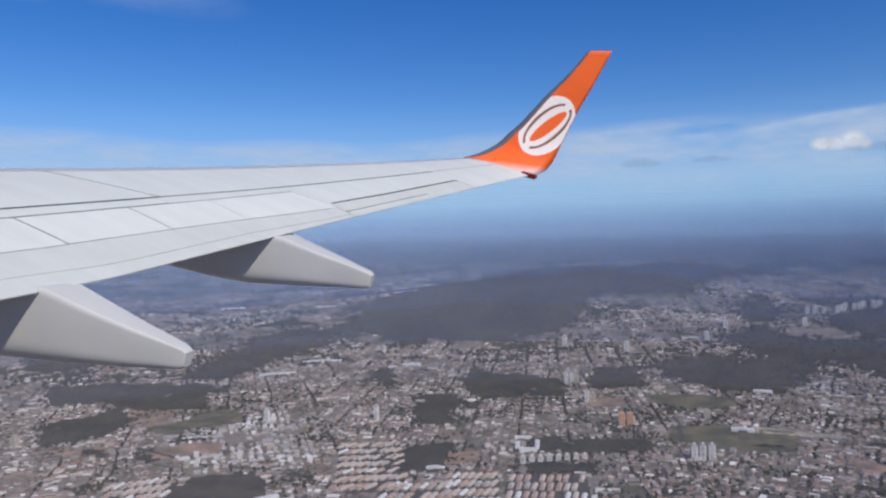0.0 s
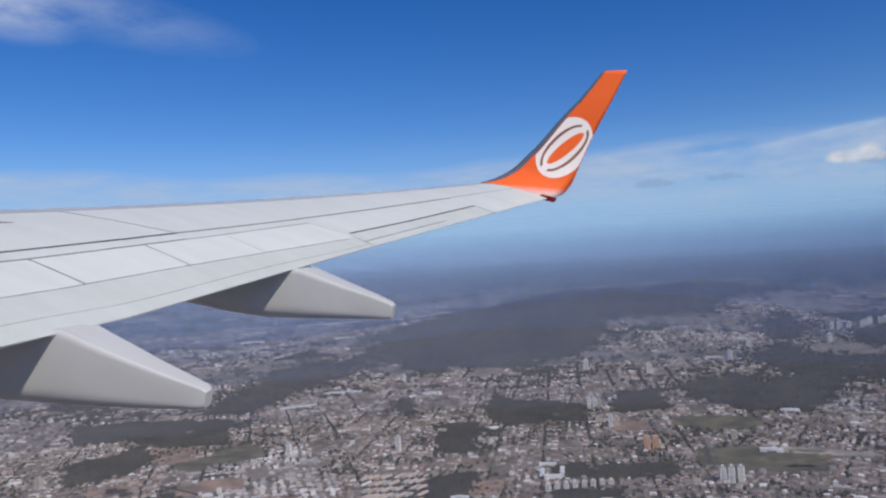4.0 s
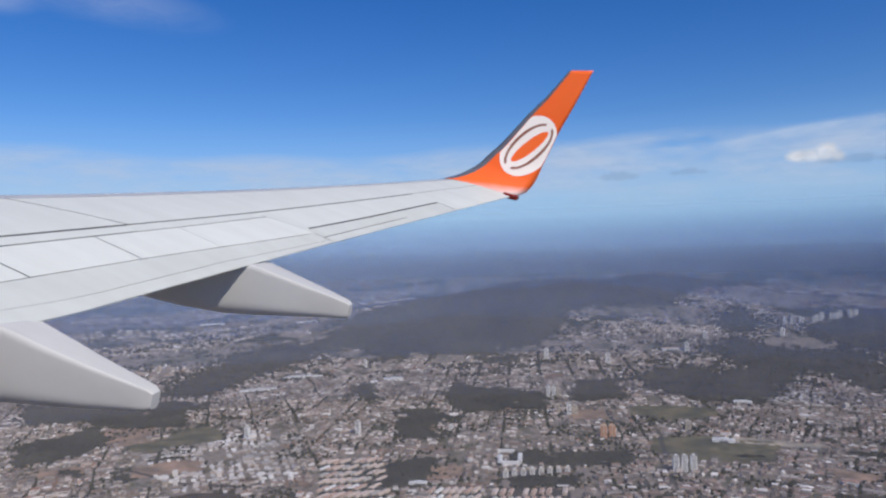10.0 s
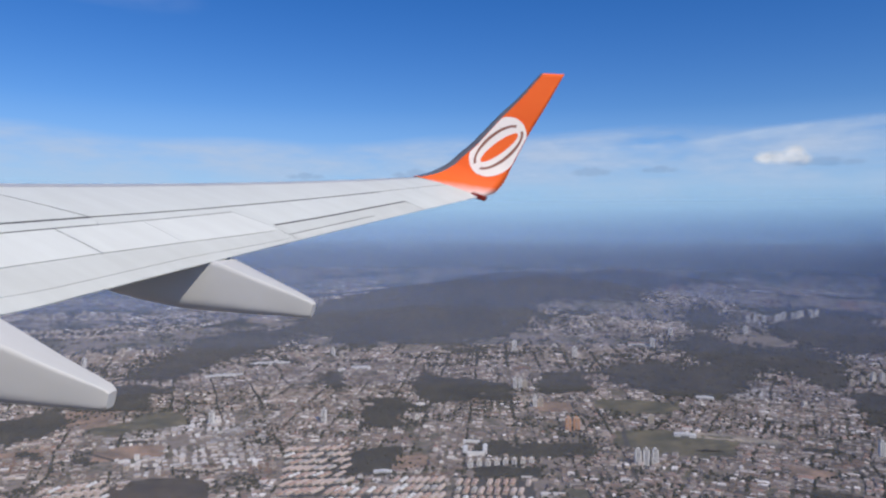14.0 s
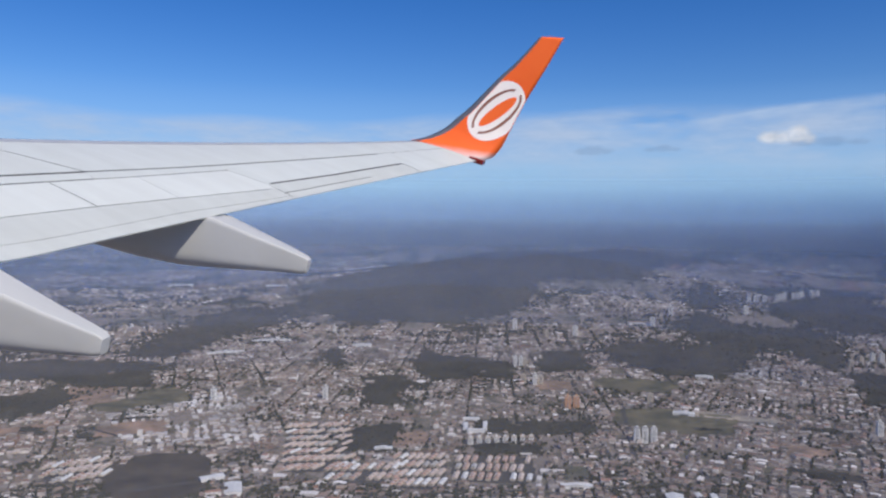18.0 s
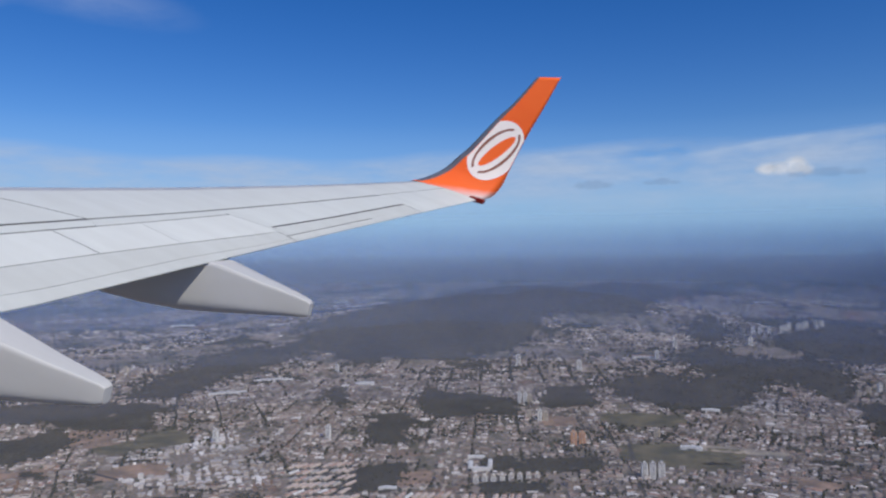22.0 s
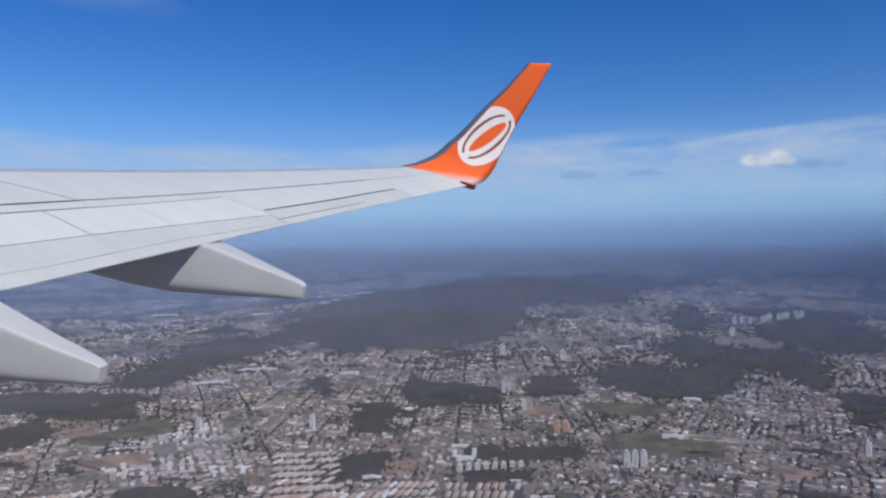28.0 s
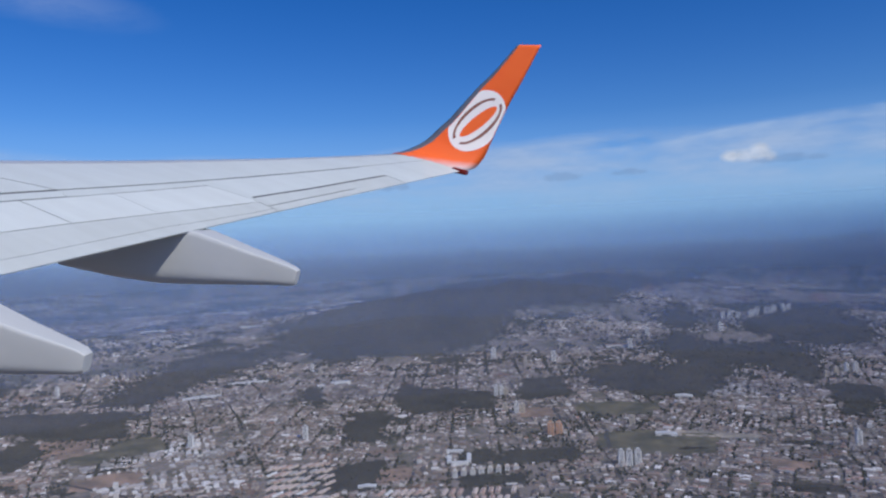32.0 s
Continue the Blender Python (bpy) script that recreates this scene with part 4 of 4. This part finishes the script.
def small_cloud(az, el, wide, tall, color, strength, amount, label, lobes):
    k = Mat("small_cloud")
    k.t.nodes.remove(k.b)
    comb = k.t.nodes.new("ShaderNodeCombineXYZ")
    k.link(k.attr("azimuth"), comb.inputs[0]), k.link(k.attr("elevation"), comb.inputs[1])
    n = k.noise(comb.outputs[0], 1.1, 7.0, 0.62)
    f = k.math("SUBTRACT", k.math("MULTIPLY", k.attr("veil"), 1.9), k.math("MULTIPLY", n, 1.5))
    f = k.math("MULTIPLY", k.math("MULTIPLY", f, 1.2, True), amount)
    em, tr, mx = k.t.nodes.new("ShaderNodeEmission"), k.t.nodes.new("ShaderNodeBsdfTransparent"), k.t.nodes.new("ShaderNodeMixShader")
    # the cloud's own glow stands in for sunlight on it
    em.inputs[1].default_value = strength
    k.link(k.ramp(n, [(0.35, tuple(0.80 * c for c in color)), (0.6, color)]), em.inputs[0])
    k.link(f, mx.inputs[0]), k.link(tr.outputs[0], mx.inputs[1]), k.link(em.outputs[0], mx.inputs[2])
    k.link(mx.outputs[0], k.out.inputs[0])
    ob = dome("small_cloud", 4740, list(np.linspace(az - 1.6 * wide, az + 1.6 * wide, 80)), list(np.linspace(el - 0.8 * tall, el + 1.5 * tall, 60)), puff(az, el, wide, tall, lobes), k.m)
    return tagged(ob, label, "cloud", kind="structure")


small_cloud(28.3, 5.75, 1.35, 1.0, (0.90, 0.93, 1.0), 0.76, 0.86, "small bright white heaped cloud", ((-0.8, 0.05, 0.95), (-0.1, 0.0, 1.0), (0.55, 0.25, 1.05), (1.1, -0.2, 0.9)))
for az, el, wide, tall in ((1.5, 4.9, 1.5, 0.7), (15.0, 5.1, 1.3, 0.7), (-7.0, 4.7, 1.2, 0.5), (20.0, 5.2, 1.2, 0.5), (31.0, 5.4, 2.2, 0.6)):
    small_cloud(az, el, wide, tall, (0.42, 0.54, 0.82), 0.42, 0.24, "small flat grey-blue cloud near the horizon", ((-0.7, 0.0, 0.9), (0.0, 0.1, 1.1), (0.7, 0.0, 0.9)))


# ---- the wing ----
WING_AT = Matrix(((0.92235, 0.29503, 0.24945, 0), (-0.25224, 0.94890, -0.18962, 0), (-0.29265, 0.11198, 0.94964, 0), (0, 0, 0, 1)))
WING_AT = Matrix.Translation((0, 0, EYE)) @ WING_AT @ Matrix.Translation((-12.8727, -1.75, -3.7506))


def x_le(y): return -0.00035 * y * y + 0.69511 * y - 2.23383
def x_te(y): return 0.01048 * y * y + 0.1045 * y + 5.85347
def z_le(y): return 0.00581 * y * y + 0.04112 * y + 0.3404 + 0.03 + 0.011 * max(0.0, 16.5 - y)
def z_te(y): return 0.00432 * y * y + 0.0988 * y - 0.201 + 0.07 * max(0.0, 8.4 - y)


def skin(y, c, lift=0.0):
    """A point of the upper skin: y out along the span, c from leading to trailing edge."""
    a, b = x_le(y), x_te(y)
    z = z_le(y) * (1 - c) + z_te(y) * c + 0.1056 * (b - a) * c * (1 - c)
    return Vector((a + c * (b - a), y, z + lift))


def belly(y, c):
    a, b = x_le(y), x_te(y)
    p = skin(y, c)
    t = (b - a) * 0.115 * (math.sqrt(max(c, 0.0)) * (1 - c) * 1.5) + 0.012
    return Vector((p.x, y, p.z - t))


def curve(*pts):
    ys, cs = zip(*pts)
    return lambda y: float(np.interp(y, ys, cs))


LINE_A = curve((2, 0.49), (8.64, 0.492), (10.38, 0.488), (11.75, 0.495), (13.57, 0.487), (15.84, 0.47))
LINE_C = curve((2, 0.57), (9.79, 0.571), (10.79, 0.575), (12.03, 0.578))
LINE_D = curve((2, 0.79), (7.89, 0.791), (8.57, 0.787), (9.77, 0.798), (10.79, 0.82), (12.19, 0.868))
LINE_E = curve((2, 0.92), (7.73, 0.921), (8.23, 0.927), (8.84, 0.938), (10.55, 0.935), (11.87, 0.966))
LINE_F = curve((12.26, 0.802), (13.36, 0.803), (14.91, 0.775))
LINE_G = curve((12.24, 0.925), (13.9, 0.92))
NOSE, TAIL = (lambda y: 0.0), (lambda y: 1.0)
SLAT = lambda y: 0.055

wing = tagged(new("aircraft_wing"), "light grey airliner wing with a tall orange winglet", "aircraft wing")
wing.matrix_world = WING_AT


def panel(name, top, bottom, tl, tr, bl, br, material, label="", gap=0.008, lift=0.0, end=None, n=None, m=6, parent=None, low=None):
    """A skin panel between two lines along the span, with slanted ends and rounded-down rims."""
    n = n or max(4, int((tr - tl) * 5))
    verts, faces = [], []
    for i in range(n + 1):
        u = i / n
        ya, yb = tl + (tr - tl) * u, bl + (br - bl) * u
        e = gap if end is None else end
        if i == 0:
            ya, yb = ya + e, yb + e
        if i == n:
            ya, yb = ya - e, yb - e
        for j in range(m + 1):
            v = j / m
            y = ya + (yb - ya) * v
            chord = x_te(y) - x_le(y)
            g = gap / chord
            c0, c1 = top(y) + g, bottom(y) - (g if low is None else low / chord)
            verts.append(skin(y, c0 + (c1 - c0) * v, lift))
    w = m + 1
    faces = [(i * w + j, i * w + j + 1, (i + 1) * w + j + 1, (i + 1) * w + j) for i in range(n) for j in range(m)]
    rim = [i * w for i in range(n + 1)] + [n * w + j for j in range(1, w)] + [i * w + m for i in range(n - 1, -1, -1)] + [j for j in range(m - 1, 0, -1)]
    base, k = len(verts), len(rim)
    verts += [verts[i].copy() for i in rim] + [verts[i] - Vector((0, 0, 0.006 + lift)) for i in rim]
    faces += [(base + i, base + (i + 1) % k, base + k + (i + 1) % k, base + k + i) for i in range(k)]
    me = mesh_of(name, verts, faces, material)
    flat = np.zeros(len(me.polygons), dtype=bool)
    flat[:n * m] = True
    me.polygons.foreach_set("use_smooth", flat)
    return part_mesh(name, me, parent or wing, label)


def build_box():
    """The body of the wing under its panels: a closed section lofted along the span."""
    cs = [1.0, 0.8, 0.6, 0.4, 0.25, 0.12, 0.05, 0.015, 0.0]
    st = np.linspace(0.4, 16.42, 44)
    verts, idx, faces = [], [], []
    ring = 2 * len(cs) - 1
    for y in st:
        up = [skin(y, c, -0.007) for c in cs]
        dn = [belly(y, c) for c in cs[::-1][1:]]
        verts += up + dn
    for i in range(len(st) - 1):
        for j in range(ring - 1):
            a = i * ring + j
            faces.append((a, a + 1, a + ring + 1, a + ring))
            idx.append(0 if j < len(cs) - 2 else 1)
        a = i * ring
        faces.append((a + ring - 1, a, a + ring, a + 2 * ring - 1))
        idx.append(1)
    faces += [tuple(range(ring)), tuple(range((len(st) - 1) * ring, len(st) * ring))[::-1]]
    idx += [1, 1]
    me = mesh_of("wing_box", verts, faces, [M_GAP, M_WING], idx, smooth=True)
    part_mesh("wing_box", me, wing, "grey underside with dark joints between skin panels")


build_box()
for a, b in ((0.4, 5.6), (5.6, 8.6), (8.6, 11.4), (11.4, 14.1), (14.1, 16.42)):
    panel("slat", NOSE, SLAT, a, b, a, b, M_SLAT, "bare metal leading edge slat", gap=0.002)
panel("skin_panel", SLAT, LINE_A, 0.4, 6.6, 0.4, 7.0, M_WING, gap=0.006, end=0.006)
panel("skin_panel", SLAT, LINE_A, 6.6, 9.97, 7.0, 10.38, M_WING, gap=0.026, end=0.026)
panel("skin_panel", SLAT, LINE_A, 9.97, 16.42, 10.38, 16.42, M_WING, gap=0.020, end=0.004)
panel("shroud_panel", LINE_A, LINE_C, 0.4, 10.38, 0.4, 10.3, M_WING, gap=0.032, end=0.001)
panel("shroud_panel", LINE_A, LINE_C, 10.38, 12.05, 10.3, 12.05, M_WING, gap=0.020, end=0.001)
for (a, b), (c, d) in zip(((3.1, 4.9), (4.9, 6.45), (6.45, 7.55), (7.55, 8.54), (8.54, 9.78), (9.78, 10.80), (10.80, 12.03)), ((3.1, 4.9), (4.9, 6.5), (6.5, 7.6), (7.6, 8.56), (8.56, 9.77), (9.77, 10.77), (10.77, 12.16))):
    panel("spoiler", LINE_C, LINE_D, a, b, c, d, M_SPOILER, "light grey flight spoiler panel", gap=0.010, end=0.011 if b < 10 else 0.006 if b < 12 else 0.001, lift=0.003)
panel("skin_panel", LINE_C, LINE_D, 0.4, 3.1, 0.4, 3.1, M_WING)
panel("flap", LINE_D, LINE_E, 0.4, 12.16, 0.4, 12.16, M_FLAP, "grey trailing edge flap", gap=0.007, end=0.002)
panel("aft_flap", LINE_E, TAIL, 0.4, 12.16, 0.4, 12.16, M_FLAP, "grey aft flap segment", gap=0.004, end=0.002)
panel("skin_panel", LINE_A, LINE_F, 12.032, 14.92, 12.165, 14.92, M_WING, gap=0.021, end=0.0005)
panel("skin_panel", LINE_A, LINE_F, 14.92, 16.42, 14.92, 16.42, M_WING, gap=0.0005, end=0.0005)
panel("skin_panel", LINE_F, TAIL, 14.92, 16.42, 14.92, 16.42, M_WING, gap=0.0005, end=0.016)
panel("joint_strip", LINE_C, LINE_D, 11.95, 12.12, 12.06, 12.26, M_WING, gap=0.0, lift=-0.003)
panel("aileron", LINE_F, LINE_G, 12.168, 14.92, 12.168, 14.92, M_FLAP, "grey aileron at the trailing edge", gap=0.024, end=0.004, low=0.001)
panel("aileron_edge", LINE_G, TAIL, 13.9, 14.92, 13.9, 14.92, M_FLAP, gap=0.001, end=0.003)
panel("balance_tab", LINE_G, TAIL, 12.172, 13.9, 12.172, 13.9, M_FLAP, "small tab in the aileron", gap=0.020, end=0.003, low=0.001)
panel("walkway_marking", curve((7.0, 0.13), (9.2, 0.165)), curve((7.0, 0.17), (9.2, 0.205)), 7.0, 8.95, 7.0, 9.22, M_GAP, "black arrow shaft marked on the skin", lift=0.004)
panel("walkway_marking", curve((7.0, 0.085), (9.0, 0.088)), curve((7.0, 0.12), (9.0, 0.14)), 7.0, 9.06, 7.0, 8.66, M_GAP, "black arrow barb marked on the skin", lift=0.004)


def fairing(yc, secs, label):
    """A flap track fairing: a canoe hung under the trailing edge."""
    verts, faces, k = [], [], 64
    for x, top, bottom, half in secs:
        for i in range(k):
            a = 2 * math.pi * i / k
            ca, sa = math.cos(a), math.sin(a)
            e = 0.10 if sa > 0 else 0.42
            u = math.copysign(abs(ca) ** e, ca) * half * (1.0 - 0.10 * max(0.0, sa) if sa > 0 else 1.0 - 0.22 * sa * sa)
            w = math.copysign(abs(sa) ** e, sa)
            verts.append((x, yc + u, (top + bottom) / 2 + w * (top - bottom) / 2))
    for i in range(len(secs) - 1):
        faces += [(i * k + j, i * k + (j + 1) % k, (i + 1) * k + (j + 1) % k, (i + 1) * k + j) for j in range(k)]
    faces += [tuple(range(k)), tuple(range((len(secs) - 1) * k, len(secs) * k))[::-1]]
    me = mesh_of("flap_fairing", verts, faces, M_FAIR, smooth=True)
    me.set_sharp_from_angle(angle=radians(26))
    me.polygons[len(me.polygons) - 1].use_smooth = me.polygons[len(me.polygons) - 2].use_smooth = False
    return part_mesh("flap_fairing", me, wing, label)


fairing(10.88, [(4.7, 1.22, 1.0, 0.06), (5.4, 1.25, 0.62, 0.19), (6.4, 1.3, 0.40, 0.25), (7.2, 1.32, 0.46, 0.25), (7.85, 1.34, 0.55, 0.24), (8.3, 1.36, 0.66, 0.225),
                (8.84, 1.30, 0.80, 0.17), (9.3, 1.255, 0.92, 0.11), (9.56, 1.22, 0.98, 0.075), (9.62, 1.19, 1.01, 0.055)], "grey flap track fairing under the trailing edge")
fairing(7.87, [(3.6, 0.6, 0.3, 0.06), (4.6, 0.66, -0.2, 0.2), (5.7, 0.72, -0.32, 0.26), (6.65, 0.80, -0.10, 0.26), (7.3, 0.90, 0.06, 0.25), (7.8, 0.835, 0.19, 0.21),
               (8.3, 0.78, 0.32, 0.15), (8.75, 0.745, 0.45, 0.10), (8.9, 0.73, 0.49, 0.08), (8.96, 0.70, 0.53, 0.06)], "larger grey flap track fairing under the flap")

# winglet: stations from the wing's end up the curve to the tip
STATIONS = [((9.00, 16.40, 2.60), (10.22, 16.40, 2.56)), ((9.20, 16.77, 2.73), (10.55, 16.82, 2.64)), ((9.46, 17.00, 2.98), (10.68, 17.01, 2.84)), ((9.65, 17.11, 3.28), (10.735, 17.12, 3.06)),
            ((9.83, 17.20, 3.56), (10.76, 17.20, 3.28)), ((10.19, 17.37, 4.25), (10.89, 17.37, 4.0)), ((10.45, 17.47, 4.68), (11.05, 17.47, 4.63)), ((10.74, 17.62, 5.28), (11.22, 17.63, 5.385))]


def spline(i, s):
    """Points of the leading and the trailing edge at s along the winglet, 0 to 7."""
    i0 = min(int(s), len(STATIONS) - 2)
    f = s - i0
    out = []
    for e in (0, 1):
        p = [Vector(STATIONS[max(0, min(len(STATIONS) - 1, i0 + d))][e]) for d in (-1, 0, 1, 2)]
        out.append(0.5 * ((2 * p[1]) + (p[2] - p[0]) * f + (2 * p[0] - 5 * p[1] + 4 * p[2] - p[3]) * f * f + (3 * p[1] - p[0] - 3 * p[2] + p[3]) * f ** 3))
    return out[i]


def blade(s, c, side):
    """A point on the winglet's inner (side 1) or outer (-1) face."""
    a, b = spline(0, s), spline(1, s)
    up = (spline(0, min(7, s + 0.1)) - spline(0, max(0, s - 0.1))).normalized()
    across = (b - a).normalized().cross(up).normalized()
    if across.y > 0 or (abs(across.y) < 0.3 and across.z < 0):
        across = -across
    t = 0.055 * (b - a).length * 2.6 * math.sqrt(max(c, 0)) * (1 - c) + 0.004
    return a + (b - a) * c + across * t * side * (0.55 if side > 0 else 0.8)


def build_winglet():
    verts, idx, faces = [], [], []
    cs = [1.0, 0.85, 0.65, 0.45, 0.28, 0.17, 0.11, 0.04, 0.0]
    n, ring = 42, 2 * len(cs) - 2
    for i in range(n + 1):
        s = 7.0 * i / n
        verts += [blade(s, c, 1) for c in cs] + [blade(s, c, -1) for c in cs[::-1][1:-1]]
    for i in range(n):
        for j in range(ring):
            a, b = i * ring + j, i * ring + (j + 1) % ring
            faces.append((a, b, b + ring, a + ring))
            edge = 6 <= j <= 9 and i > 0
            idx.append(1 if edge else 0)
    faces.append(tuple(range(n * ring, (n + 1) * ring)))
    idx.append(0)
    me = mesh_of("winglet", verts, faces, [M_WINGLET, M_EDGE], idx, smooth=True)
    return part_mesh("winglet", me, wing, "tall swept orange winglet with dark metal leading edge")


winglet = build_winglet()


def on_face(x, z, lift):
    """The point of the winglet's inner face over (x, z), kept off the edges."""
    s, c = 4.3, 0.5
    for _ in range(12):
        p, ps, pc = blade(s, c, 1), blade(s + 0.01, c, 1), blade(s, c + 0.01, 1)
        a, b, d, e = (ps.x - p.x) / 0.01, (pc.x - p.x) / 0.01, (ps.z - p.z) / 0.01, (pc.z - p.z) / 0.01
        det = a * e - b * d
        dx, dz = x - p.x, z - p.z
        s, c = s + (dx * e - b * dz) / det, c + (a * dz - d * dx) / det
        s, c = min(6.5, max(2.2, s)), min(1.2, max(-0.2, c))
    c = min(0.985, max(0.12, c))
    p = blade(s, c, 1)
    return p + (p - blade(s, c, -1)).normalized() * lift


def emblem(name, cx, cz, long, short, turn, q0, q1, a0, a1, material, lift, label):
    """An oval piece, full or ring-shaped, painted on the inner face."""
    bm = bmesh.new()
    full = a1 - a0 > 6.2
    n, rings = 44, []
    for i in range(6):
        q = q0 + (q1 - q0) * i / 5
        vs = []
        for j in range(n):
            a = a0 + (a1 - a0) * j / (n if full else n - 1)
            u, v = long * q * math.cos(a), short * (q if full else q1 - (q1 - q) * 2.0 * abs(math.sin(a))) * math.sin(a)
            x, z = cx + u * math.cos(turn) - v * math.sin(turn), cz + u * math.sin(turn) + v * math.cos(turn)
            vs.append(bm.verts.new(on_face(x, z, lift)))
        rings.append(vs)
    for a, b in zip(rings, rings[1:]):
        for i in range(n if full else n - 1):
            k = (i + 1) % n
            bm.faces.new((a[i], a[k], b[k], b[i]))
    return part(name, bm, material, winglet, label)


emblem("emblem_disc", 10.365, 3.61, 0.685, 0.49, radians(66), 0.01, 1.0, 0, 2 * math.pi, M_WHITE, 0.004, "white oval emblem")
for a0 in (0.30, math.pi + 0.30):
    emblem("emblem_arc", 10.38, 3.60, 0.60, 0.30, radians(57), 0.90, 1.0, a0, a0 + math.pi - 0.5, M_RUST, 0.008, "thin brown arc")
emblem("emblem_core", 10.40, 3.60, 0.46, 0.118, radians(53), 0.01, 1.0, 0, 2 * math.pi, M_ORANGE, 0.008, "orange oval centre")
part("navigation_light", box(10.22, 10.53, 16.47, 16.71, 2.525, 2.625, 0.02), M_LENS, wing, "dark red wingtip lamp cover")


# plain hull behind the seat, unseen, set back to block sky light
def build_hull():
    verts, k = [], 24
    xs = np.linspace(-14, 24, 12)
    for x in xs:
        for i in range(k):
            a = 2 * math.pi * i / k
            verts.append((x, -1.3 + 1.88 * math.cos(a), 3.1 + 1.88 * math.sin(a)))
    faces = [(i * k + j, i * k + (j + 1) % k, (i + 1) * k + (j + 1) % k, (i + 1) * k + j) for i in range(len(xs) - 1) for j in range(k)]
    faces += [tuple(range(k))[::-1], tuple(range((len(xs) - 1) * k, len(xs) * k))]
    ob = new("hull_wall", mesh_of("hull_wall", verts, faces, M_WHITE, smooth=True))
    ob.matrix_world = WING_AT
    return tagged(ob, "plain white unseen aircraft hull wall blocking sky light", "wall", kind="structure")


build_hull()
